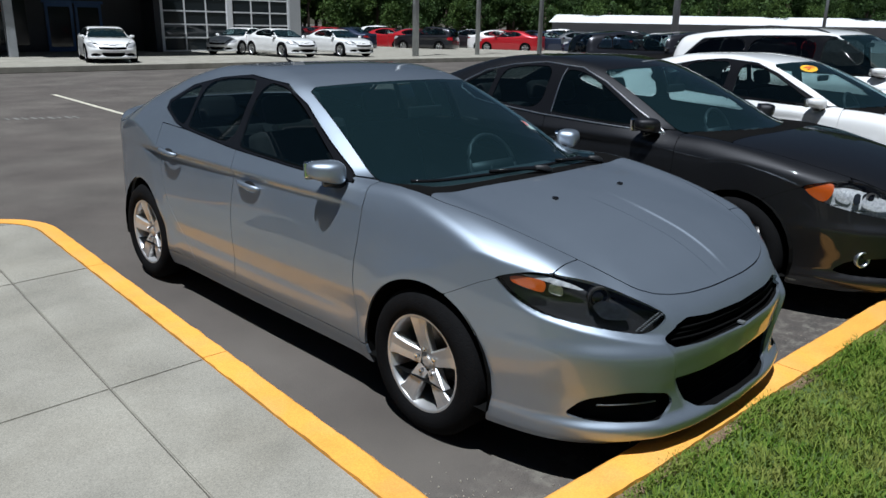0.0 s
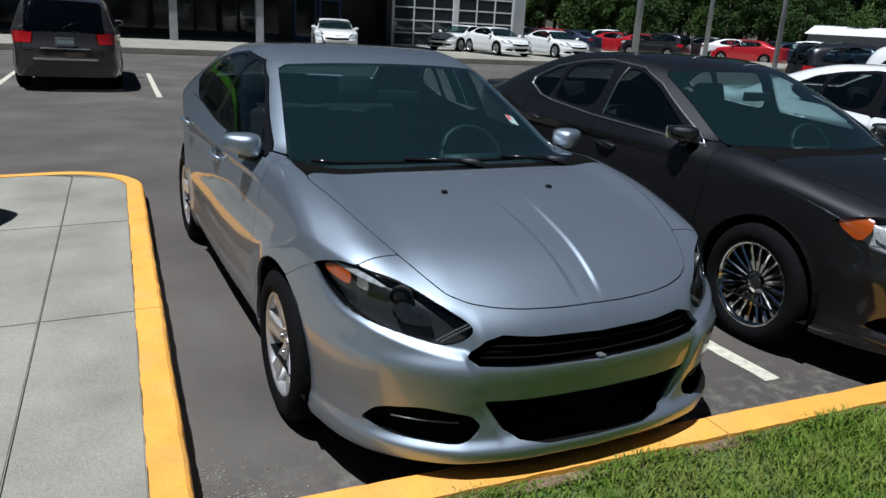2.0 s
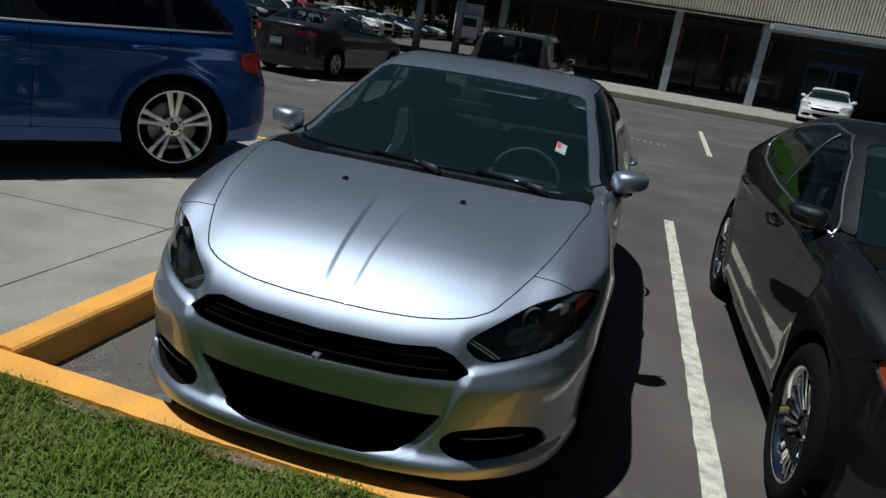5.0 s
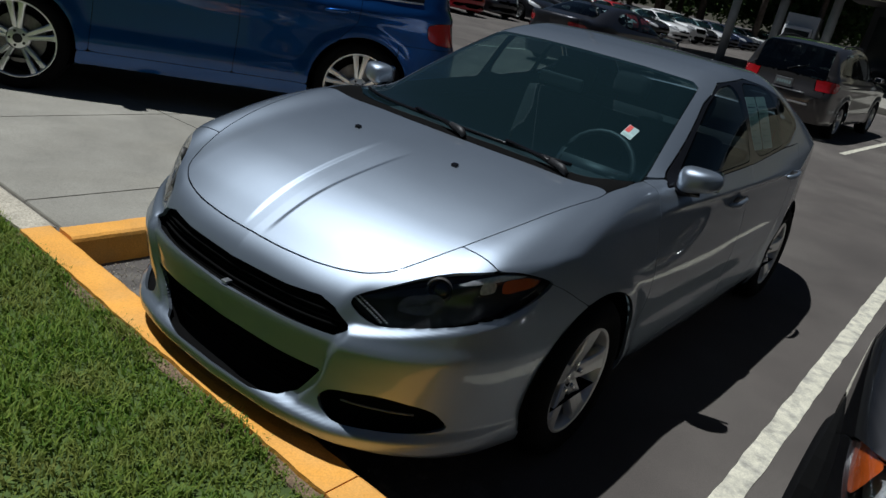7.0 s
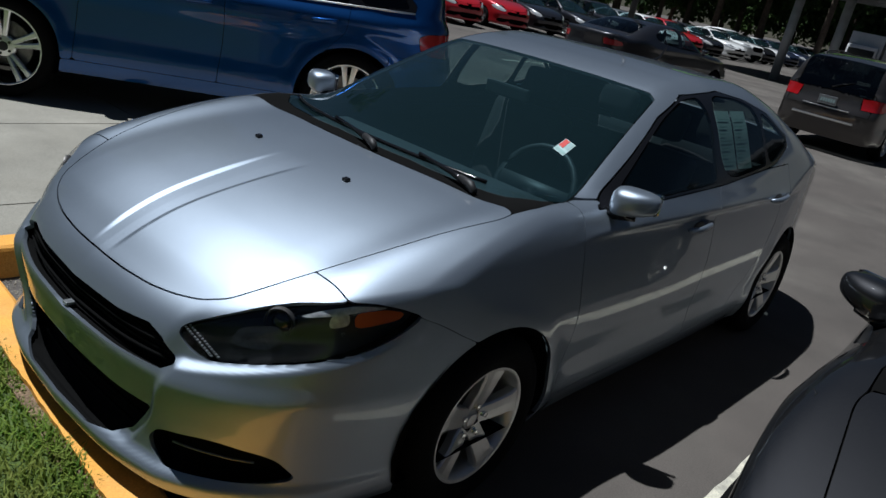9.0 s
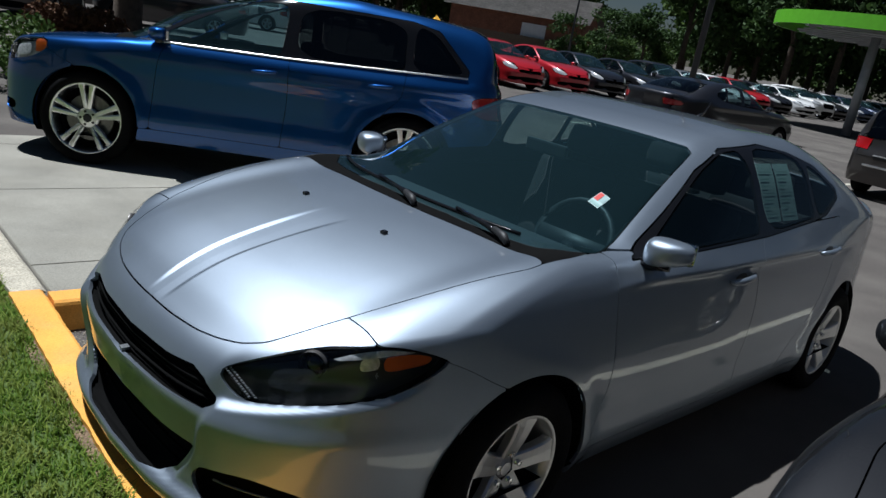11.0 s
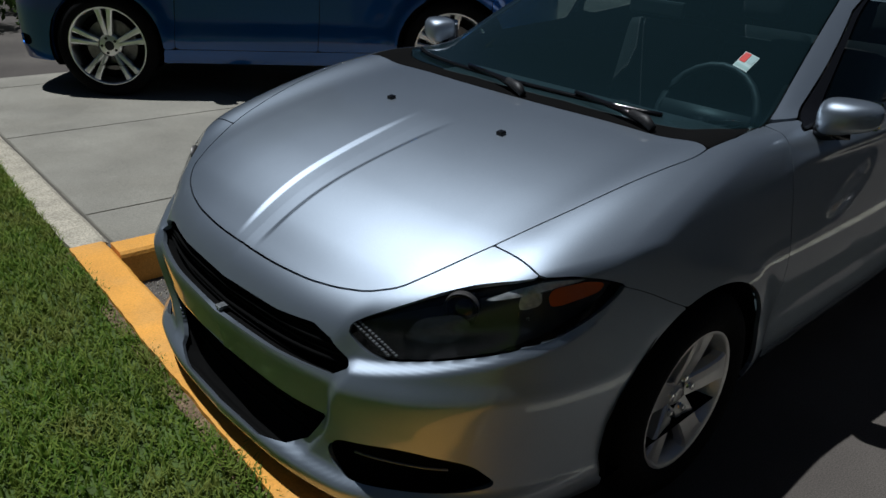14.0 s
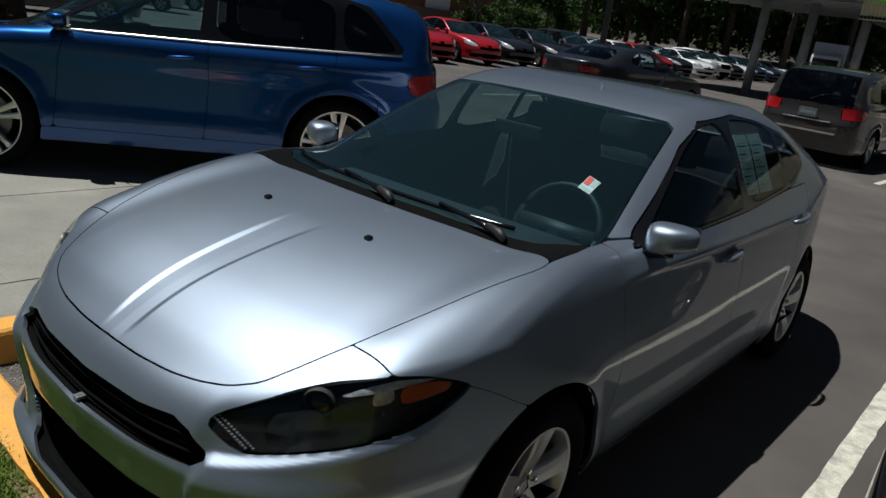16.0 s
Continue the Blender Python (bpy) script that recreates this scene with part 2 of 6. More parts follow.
M = {
    "faded": mat("faded_paint", (0.15, 0.145, 0.135), 0.9, vary=0.4, scale=18, grain=0.4, grain_scale=120),
    "brightwork": mat("bright_strip", (0.86, 0.87, 0.88), 0.30, metal=1.0, vary=0.05),
    "lampdark": mat("smoked_reflector", (0.032, 0.036, 0.044), 0.28, metal=0.5, vary=0.3, scale=50, bump=0.25, bump_scale=80),
    "lampgrey": mat("lamp_reflector", (0.20, 0.21, 0.22), 0.30, metal=0.4, vary=0.3, scale=60, bump=0.3, bump_scale=90),
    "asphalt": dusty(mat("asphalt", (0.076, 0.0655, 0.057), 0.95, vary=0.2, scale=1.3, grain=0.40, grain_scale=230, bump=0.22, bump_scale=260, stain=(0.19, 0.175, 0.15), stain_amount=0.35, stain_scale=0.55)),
    "concrete": mat("concrete", (0.252, 0.238, 0.200), 0.9, vary=0.16, scale=2.2, grain=0.22, grain_scale=190, bump=0.25, bump_scale=240, random_hue=0.04, stain=(0.185, 0.170, 0.135), stain_amount=0.6, stain_scale=1.6),
    "joint": mat("joint", (0.10, 0.09, 0.075), 0.95, vary=0.2),
    "kerb_paint": mat("kerb_paint", (0.74, 0.345, 0.05), 0.75, vary=0.10, scale=4, grain=0.10, grain_scale=150, bump=0.35, bump_scale=70, stain=(0.55, 0.33, 0.12), stain_amount=0.45, stain_scale=5.0),
    "kerb_raw": mat("kerb_raw", (0.42, 0.38, 0.30), 0.95, vary=0.18, scale=9, grain=0.3, grain_scale=110, bump=0.7, bump_scale=90),
    "line": mat("line_paint", (0.56, 0.53, 0.42), 0.8, vary=0.12, scale=12, grain=0.15, grain_scale=120, bump=0.3, bump_scale=150, stain=(0.16, 0.155, 0.15), stain_amount=0.75, stain_scale=14),
    "soil": mat("soil", (0.064, 0.098, 0.019), 0.95, vary=0.3, scale=14, bump=0.8, bump_scale=60),
    "grass": island_mat("grass", (0.072, 0.155, 0.015), (0.215, 0.285, 0.043), through_light=0.3, dry=(0.24, 0.24, 0.065)),
    "earth": mat("earth", (0.17, 0.115, 0.07), 0.95, vary=0.4, scale=20, grain=0.4, grain_scale=140, bump=0.8, bump_scale=70),
    "mulch": mat("mulch", (0.13, 0.06, 0.035), 0.95, vary=0.4, scale=25, bump=1.0, bump_scale=45),
    "gravel": mat("gravel", (0.30, 0.27, 0.22), 0.95, vary=0.3, scale=30, random_hue=0.3),
    "silver": flake_paint("silver_paint", (0.30, 0.345, 0.405), 0.505, 0.30),
    "charcoal": flake_paint("charcoal_paint", (0.034, 0.034, 0.036), 0.56, 0.25, 0.14),
    "white": paint("white_paint", (0.78, 0.78, 0.77), 0, 0.3),
    "blue": paint("blue_paint", (0.008, 0.060, 0.22), 0.7, 0.34, 0.12, 0.3),
    "brown": paint("grey_brown_paint", (0.052, 0.047, 0.044), 0.55, 0.33, 0.1),
    "black": paint("black_paint", (0.012, 0.012, 0.014), 0.1, 0.3),
    "red": paint("red_paint", (0.42, 0.012, 0.018), 0.2, 0.32),
    "grey": paint("grey_paint", (0.17, 0.18, 0.19), 0.5, 0.33),
    "navy": paint("navy_paint", (0.02, 0.03, 0.06), 0.3, 0.33),
    "dark": mat("black_plastic", (0.012, 0.012, 0.013), 0.55, vary=0.1, bump=0.1, bump_scale=300),
    "gloss": mat("gloss_black", (0.008, 0.008, 0.009), 0.12, vary=0.0),
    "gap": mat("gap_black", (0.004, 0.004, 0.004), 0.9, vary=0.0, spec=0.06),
    "tyre": mat("tyre_rubber", (0.0045, 0.0045, 0.005), 0.85, spec=0.10, vary=0.15, scale=20, bump=0.3, bump_scale=120),
    "alloy": mat("alloy", (0.62, 0.62, 0.62), 0.36, 0.75, vary=0.05, scale=20),
    "chrome": mat("chrome", (0.8, 0.8, 0.8), 0.08, 1.0, vary=0.0),
    "disc": mat("brake_disc", (0.22, 0.21, 0.20), 0.45, 0.9, vary=0.2, scale=30),
    "glass": glass_mat("tinted_glass", (0.54, 0.71, 0.74), sky_sheen=0.024),
    "glass_side": glass_mat("tinted_side_glass", (0.48, 0.56, 0.55), sky_sheen=0.004),
    "glass_rear": glass_mat("tinted_rear_glass", (0.26, 0.33, 0.34)),
    "glass_dark": glass_mat("privacy_glass", (0.10, 0.11, 0.11)),
    "lens": glass_mat("clear_lens", (0.93, 0.94, 0.95)),
    "amber": mat("amber_lens", (0.46, 0.082, 0.007), 0.25, vary=0.05, coat=1.0),
    "tail": mat("red_lens", (0.38, 0.008, 0.012), 0.15, vary=0.1, coat=1.0),
    "clearlamp": mat("lamp_reflector", (0.62, 0.63, 0.64), 0.25, 0.4, vary=0.3, scale=60),
    "seat": mat("seat_cloth", (0.022, 0.022, 0.024), 0.9, vary=0.2, bump=0.3, bump_scale=200),
    "dash": mat("dash_plastic", (0.028, 0.029, 0.031), 0.7, vary=0.1, bump=0.2, bump_scale=300),
    "paper": mat("paper", (0.42, 0.55, 0.54), 0.8, vary=0.04),
    "redink": mat("red_print", (0.55, 0.06, 0.05), 0.7, vary=0.05),
    "greenink": mat("green_print", (0.28, 0.43, 0.41), 0.7, vary=0.05),
    "greyink": mat("grey_print", (0.30, 0.42, 0.42), 0.7, vary=0.05),
    "yellow": mat("yellow_print", (0.80, 0.42, 0.02), 0.6, vary=0.05),
    "wall_dark": mat("dark_cladding", (0.030, 0.032, 0.038), 0.6, vary=0.15, scale=0.8, grain=0.05),
    "wall_grey": mat("grey_panel", (0.36, 0.37, 0.38), 0.6, vary=0.06, scale=0.7),
    "fascia": mat("corrugated_fascia", (0.62, 0.58, 0.44), 0.5, vary=0.08, scale=1.5),
    "whiteframe": mat("white_frame", (0.68, 0.69, 0.70), 0.5, vary=0.05),
    "blueframe": mat("blue_frame", (0.03, 0.09, 0.24), 0.4, vary=0.08),
    "orange": mat("orange_panel", (0.42, 0.06, 0.02), 0.5, vary=0.15),
    "steel": mat("galvanised_steel", (0.38, 0.40, 0.42), 0.5, 0.4, vary=0.12, scale=3),
    "darksteel": mat("dark_steel", (0.05, 0.055, 0.06), 0.5, 0.3, vary=0.12, scale=3),
    "brick": mat("brick", (0.20, 0.085, 0.05), 0.9, vary=0.2, scale=2, grain=0.15, grain_scale=9),
    "shingle": mat("shingle", (0.085, 0.078, 0.072), 0.95, vary=0.2, scale=1.5, grain=0.2, grain_scale=6),
    "fence": mat("fence_board", (0.13, 0.10, 0.075), 0.9, vary=0.2, scale=2),
    "lime": mat("green_canopy", (0.17, 0.55, 0.03), 0.4, vary=0.05),
    "bark": mat("bark", (0.10, 0.075, 0.055), 0.95, vary=0.3, scale=6, bump=0.9, bump_scale=14),
    "leaf": island_mat("leaf", (0.030, 0.062, 0.014), (0.085, 0.135, 0.030), through_light=0.25),
    "leaf_dark": island_mat("leaf_dark", (0.022, 0.045, 0.012), (0.055, 0.10, 0.025), through_light=0.2),
    "hedge": island_mat("hedge_leaf", (0.09, 0.035, 0.02), (0.13, 0.07, 0.03)),
    "window": mat("window_pane", (0.02, 0.026, 0.03), 0.06, vary=0.0),
}

# ---- mesh helpers ----
def from_bm(bm, name="mesh", smooth=True):
    me = bpy.data.meshes.new(name)
    bm.to_mesh(me)
    bm.free()
    me.polygons.foreach_set("use_smooth", [smooth] * len(me.polygons))
    return me


def part(name, bm, material, parent=None, label="", smooth=False):
    """Links a bmesh or a mesh as one object under its parent."""
    me = from_bm(bm, name, smooth) if isinstance(bm, bmesh.types.BMesh) else bm
    if material is not None:
        me.materials.clear()
        for k in (material if isinstance(material, (list, tuple)) else [material]):
            me.materials.append(M[k])
    ob = new(name, me)
    if parent is not None:
        ob.parent = parent
    if label:
        tagged(ob, label)
    return ob


def empty(name, m=None, **tags):
    ob = new(name)
    ob.empty_display_size = 0.2
    if m is not None:
        ob.matrix_world = m
    return tagged(ob, **tags)


def box(bm, x0, y0, z0, x1, y1, z1, bevel=0.0, m=None):
    """Adds a box, its edges rounded by bevel."""
    r = bmesh.ops.create_cube(bm, size=1.0, matrix=Matrix.LocRotScale(((x0 + x1) / 2, (y0 + y1) / 2, (z0 + z1) / 2), None, (abs(x1 - x0), abs(y1 - y0), abs(z1 - z0))))
    vs = r["verts"]
    if bevel:
        es = list({e for v in vs for e in v.link_edges})
        rb = bmesh.ops.bevel(bm, geom=es, offset=bevel, segments=2, affect="EDGES", profile=0.6)
        vs = list({v for f in rb["faces"] for v in f.verts} | {v for v in vs if v.is_valid})
    if m is not None:
        bmesh.ops.transform(bm, matrix=m, verts=vs)
    return vs


def boxes(*rows, bevel=0.0):
    bm = bmesh.new()
    for r in rows:
        box(bm, *r, bevel=bevel)
    return bm


def lathe(bm, profile, n=40, m=None):
    """Spins (radius, height) pairs round x; the height runs along x."""
    rings = []
    for r, h in profile:
        rings.append([bm.verts.new((h, r * math.cos(2 * math.pi * i / n), r * math.sin(2 * math.pi * i / n))) for i in range(n)])
    for a, b in zip(rings, rings[1:]):
        for i in range(n):
            bm.faces.new((a[i], a[(i + 1) % n], b[(i + 1) % n], b[i]))
    if m is not None:
        bmesh.ops.transform(bm, matrix=m, verts=[v for r in rings for v in r])
    return rings


def tube(bm, pts, radius, n=8):
    """A round bar along points; radius may be a list."""
    pts = [Vector(p) for p in pts]
    rad = radius if isinstance(radius, (list, tuple)) else [radius] * len(pts)
    rings = []
    for i, p in enumerate(pts):
        d = (pts[min(i + 1, len(pts) - 1)] - pts[max(i - 1, 0)]).normalized()
        a = d.cross(Vector((0, 0, 1)) if abs(d.z) < 0.9 else Vector((1, 0, 0))).normalized()
        b = d.cross(a)
        rings.append([bm.verts.new(p + rad[i] * (math.cos(2 * math.pi * k / n) * a + math.sin(2 * math.pi * k / n) * b)) for k in range(n)])
    for a, b in zip(rings, rings[1:]):
        for k in range(n):
            bm.faces.new((a[k], a[(k + 1) % n], b[(k + 1) % n], b[k]))
    bm.faces.new(rings[0][::-1])
    bm.faces.new(rings[-1])
    return bm


def curve(xs, vs):
    """A smooth function through the pairs (xs, vs)."""
    xs, vs = np.array(xs, float), np.array(vs, float)
    h, d = np.diff(xs), np.diff(vs) / np.diff(xs)
    s = np.zeros(len(xs))
    s[1:-1] = np.where(d[:-1] * d[1:] > 0, 2 * d[:-1] * d[1:] / (d[:-1] + d[1:] + 1e-12), 0)
    s[0], s[-1] = d[0], d[-1]

    def f(x):
        x = np.clip(x, xs[0], xs[-1])
        i = np.clip(np.searchsorted(xs, x) - 1, 0, len(xs) - 2)
        t = (x - xs[i]) / h[i]
        return vs[i] * (1 + 2 * t) * (1 - t) ** 2 + s[i] * h[i] * t * (1 - t) ** 2 + vs[i + 1] * t * t * (3 - 2 * t) + s[i + 1] * h[i] * t * t * (t - 1)
    return f


def smin(a, b, k):
    h = np.clip(0.5 + 0.5 * (b - a) / k, 0, 1)
    return b * (1 - h) + a * h - k * h * (1 - h)


def smax(a, b, k):
    return -smin(-a, -b, k)


def step(a, b, x):
    t = np.clip((x - a) / (b - a), 0, 1)
    return t * t * (3 - 2 * t)


def poly(px, py, pts, round_by=0.0):
    """Signed distance to a closed outline in a plane, negative inside; corners rounded by an inset."""
    pts = np.array(pts, float)
    best, inside = np.full(px.shape, 1e9), np.zeros(px.shape, bool)
    for (x0, y0), (x1, y1) in zip(pts, np.roll(pts, -1, 0)):
        ex, ey, wx, wy = x1 - x0, y1 - y0, px - x0, py - y0
        t = np.clip((wx * ex + wy * ey) / (ex * ex + ey * ey + 1e-12), 0, 1)
        best = np.minimum(best, (wx - ex * t) ** 2 + (wy - ey * t) ** 2)
        cross = (y0 > py) != (y1 > py)
        inside ^= cross & (px < ex * (py - y0) / (ey + (1e-12 if ey == 0 else 0)) + x0)
    return np.where(inside, -1, 1) * np.sqrt(best) - round_by


def soft_outline(pts, n=6):
    """A closed outline made rounder by cutting its corners twice."""
    pts = [np.array(p, float) for p in pts]
    for _ in range(2):
        pts = [q for a, b in zip(pts, pts[1:] + pts[:1]) for q in (0.82 * a + 0.18 * b, 0.18 * a + 0.82 * b)]
    return pts

# ---- car bodies: one smooth solid, from which the panels are cut ----
class Spec:
    lean = shoulder = front_extra = glass_q = tail_min_x = handle_f = handle_r = mirror = mirror_paint = hump = fog = None
    lamp_min_x, blend, mirror_size, cabin, mirror_in, cabin_base = 0.4, 0.05, 1.0, (1.3, 3.55), 1.85, 0.92


def car_spec(length, half, axle_f, axle_r, tyre, rim, deck, roof, plan_f, plan_r, face, tail, tumble=0.5, belt=(1.4, 0.97, 3.6, 1.03), bow_f=0.45, bow_r=0.30, crown=0.05, corner=0.16, sill=0.19, side=None, bulge=0.02):
    s = Spec()
    s.length, s.half, s.axle_f, s.axle_r, s.tyre, s.rim = length, half, axle_f, axle_r, tyre, rim
    s.deck, s.roof, s.plan_f, s.plan_r, s.face, s.tail = (curve(*c) for c in (deck, roof, plan_f, plan_r, face, tail))
    s.tumble, s.bow_f, s.bow_r, s.crown, s.corner, s.sill, s.bulge = tumble, bow_f, bow_r, crown, corner, sill, bulge
    s.belt = lambda y: belt[1] + (y - belt[0]) * (belt[3] - belt[1]) / (belt[2] - belt[0])
    s.side = curve(*(side or ((0.1, 0.2, 0.27, 0.36, 0.46, 0.62, 0.76, 0.86, 0.92, 0.98, 1.06), (0.09, 0.045, 0.012, 0.0, 0.010, 0.017, 0.010, 0.0, 0.012, 0.045, 0.10))))
    s.arch = tyre + 0.045
    s.width = curve((0, 0.45 * length / 4.67, 0.95, 1.5, 2.4, axle_r, length - 0.45, length), (half - 0.02, half - 0.02, half - 0.012, half - 0.02, half - 0.006, half, half - 0.05, half - 0.12))
    s.scale_y = length / 4.67
    return s


def yy_of(s, x, y):
    """The place along the roof's profile, with the bow of the windscreen and rear screen taken out."""
    m = s.length / 4.67
    return y - s.bow_f * x * x * (1 - step(2.0 * m, 2.9 * m, y)) + s.bow_r * x * x * step(3.0 * m, 3.6 * m, y)


def lower_body(s, x, y, z):
    ax = np.abs(x)
    rf, rr = np.hypot(y - s.axle_f, z - s.tyre), np.hypot(y - s.axle_r, z - s.tyre)
    flare = s.bulge * (np.exp(-((rf - s.arch - 0.02) / 0.06) ** 2) + np.exp(-((rr - s.arch - 0.02) / 0.06) ** 2))
    d_side = ax - (s.width(y) - s.side(z) + flare)
    fade = 1 - step(0.5, 1.4, y)
    hump = s.hump(ax, y) if s.hump else 0.0
    d_top = z - (s.deck(y - 0.5 * s.plan_f(ax) * fade) - (0.035 + (0.10 * step(2.9, 3.7, y) if s.lean else 0.0)) * x * x + hump)
    extra = s.front_extra(ax, y, z) if s.front_extra else 0.0
    d_front = s.plan_f(ax) + s.face(z) + extra - y
    if s.lean:
        extra = extra + s.lean(ax, y, z)
        d_front = s.plan_f(ax) + s.face(z) + extra - y
    d_side = d_side + extra
    d_rear = y - (s.length - s.plan_r(ax) - s.tail(z))
    f = smax(d_side, d_top, 0.10 - (s.shoulder or 0.0) * (1 - step(1.3, 2.3, y)))
    f = smax(f, d_front, 0.045 if s.lean else 0.07)
    f = smax(f, d_rear, 0.07)
    return smax(f, 0.14 - z, 0.03)


def upper_body(s, x, y, z):
    ax = np.abs(x)
    d_side = ax - (s.width(y) - 0.05 - s.tumble * (z - s.belt(y)))
    d_top = (z - (s.roof(yy_of(s, x, y)) - s.crown * x * x)) * 0.85
    d_rear = y - (s.length - s.plan_r(ax) - s.tail(z)) + 0.03
    return smax(smax(smax(d_side, d_top, s.corner), d_rear, 0.05), s.cabin_base - z, 0.02)


def body(s, x, y, z):
    return smin(lower_body(s, x, y, z), upper_body(s, x, y, z), s.blend)


def car_grid(s, nu, nv):
    """Points on the right half of the body: nu along the car, nv from under the sill to the roof's middle."""
    L, H = s.length, float(s.roof(s.length * 0.55))
    ya, yb, zc = 0.25 * L, 0.76 * L, 0.55 * H - 0.18
    t = np.linspace(0.001, math.pi / 2, 400)
    e = 0.5
    cap_y, cap_r = np.cos(t) ** e, np.sin(t) ** e
    gy = np.concatenate([ya - (ya + 0.05) * cap_y, np.linspace(ya, yb, 200)[1:-1], (yb + (L + 0.03 - yb) * cap_y)[::-1]])
    gr = np.concatenate([cap_r, np.ones(198), cap_r[::-1]])
    arc = np.r_[0, np.cumsum(np.hypot(np.diff(gy), np.diff(gr) * 0.8))]
    u = np.linspace(0, arc[-1], nu)
    gy, gr = np.interp(u, arc, gy), np.maximum(np.interp(u, arc, gr), 0.01)
    p = np.linspace(-math.pi / 2, math.pi / 2, 600)
    sx, sz = np.abs(np.cos(p)) ** 0.6 * 0.9, np.sign(np.sin(p)) * np.abs(np.sin(p)) ** 0.6
    sz = np.where(sz > 0, sz * (H - zc), sz * (zc - 0.12))
    arc = np.r_[0, np.cumsum(np.hypot(np.diff(sx), np.diff(sz)))]
    v = np.r_[np.linspace(0.0, 0.16 * arc[-1], max(4, nv // 12), endpoint=False), np.linspace(0.16 * arc[-1], arc[-1], nv)]
    v[0] = 1e-4
    sx, sz = np.interp(v, arc, sx), np.interp(v, arc, sz)
    sx[-1] = 0
    sx[0] = 0
    ox, oy, oz = 0.0, np.clip(gy, ya, yb)[:, None], zc
    dx, dy, dz = gr[:, None] * sx[None], (gy[:, None] - oy) + 0 * sx[None], gr[:, None] * sz[None]
    lo, hi = np.full(dx.shape, 0.02), np.full(dx.shape, 2.6)
    for _ in range(24):
        mid = (lo + hi) / 2
        out = body(s, ox + mid * dx, oy + mid * dy, oz + mid * dz) > 0
        lo, hi = np.where(out, lo, mid), np.where(out, mid, hi)
    x, y, z = ox + lo * dx, oy + lo * dy, oz + lo * dz
    return np.stack([x, y + 0 * x, z], -1)


def body_normal(s, P, h=0.004):
    x, y, z = np.moveaxis(P, -1, 0)
    n = np.stack([body(s, x + h, y, z) - body(s, x - h, y, z), body(s, x, y + h, z) - body(s, x, y - h, z), body(s, x, y, z + h) - body(s, x, y, z - h)], -1)
    return n / (np.linalg.norm(n, axis=-1, keepdims=True) + 1e-9)


def cut(P, g):
    """The part of a grid of points where g < 0, its edge cut clean. Gives points and faces."""
    nu, nv = g.shape
    inside = g < 0
    idx = np.arange(nu * nv).reshape(nu, nv)
    quad = np.stack([idx[:-1, :-1], idx[:-1, 1:], idx[1:, 1:], idx[1:, :-1]], -1).reshape(-1, 4)
    count = inside.ravel()[quad].sum(1)
    flat, gv = P.reshape(-1, 3), g.ravel()
    faces, extra, made = quad[count == 4].tolist(), [], {}
    for q in quad[(count > 0) & (count < 4)].tolist():
        face = []
        for a, b in zip(q, q[1:] + q[:1]):
            if gv[a] < 0:
                face.append(a)
            if (gv[a] < 0) != (gv[b] < 0):
                key = (min(a, b), max(a, b))
                if key not in made:
                    t = gv[key[0]] / (gv[key[0]] - gv[key[1]])
                    made[key] = nu * nv + len(extra)
                    extra.append(flat[key[0]] * (1 - t) + flat[key[1]] * t)
                face.append(made[key])
        if len(face) > 2:
            faces.append(face)
    pts = np.concatenate([flat, np.array(extra).reshape(-1, 3)])
    used = np.unique(np.array([i for f in faces for i in f], int)) if faces else np.zeros(0, int)
    remap = np.zeros(len(pts), int)
    remap[used] = np.arange(len(used))
    return pts[used], [[int(remap[i]) for i in f] for f in faces]

def hero_hump(ax, y):
    """The hood's sunken middle between two creases, and the crest of the wings."""
    edge = 0.049 + 0.041 * (y - 0.155)
    ridge = -0.0062 * (1 - step(edge - 0.010, edge + 0.014, ax)) * step(0.09, 0.20, y) * (1 - step(0.50, 0.80, y))
    return ridge + 0.022 * np.exp(-((ax - 0.72) / 0.10) ** 2) * step(0.15, 0.45, y) * (1 - step(1.1, 1.6, y))


def hero_lean(ax, y, z):
    """The front wings lean in towards the hood from the crest of the wheel arches up."""
    d = z - 0.66
    return 0.065 * (d + np.sqrt(d * d + 0.0016)) * (1 - step(1.15, 2.0, y)) * step(0.45, 0.62, ax)


def hero_front(ax, y, z):
    """The ledge under the headlights, and the bumper's middle set back between its cheeks."""
    ledge = LEDGE(y)
    lamp = 0.026 * step(ledge - 0.010, ledge + 0.010, z) * (1 - step(ledge + 0.05, ledge + 0.17, z)) * step(0.43, 0.50, ax) * (1 - step(0.48, 0.60, y))
    seam = SEAM(z)
    middle = 0.016 * (1 - step(seam - 0.020, seam + 0.008, ax)) * step(0.27, 0.33, z) * (1 - step(0.585, 0.61, z))
    return np.where(y < 0.9, lamp + middle, 0.0)


LEDGE = curve((0.0, 0.118, 0.21, 0.316, 0.42, 0.505, 0.585), (0.58, 0.606, 0.631, 0.654, 0.674, 0.706, 0.765))
SEAM = curve((0.2, 0.32, 0.43, 0.50, 0.585, 0.65), (0.33, 0.38, 0.445, 0.465, 0.495, 0.50))


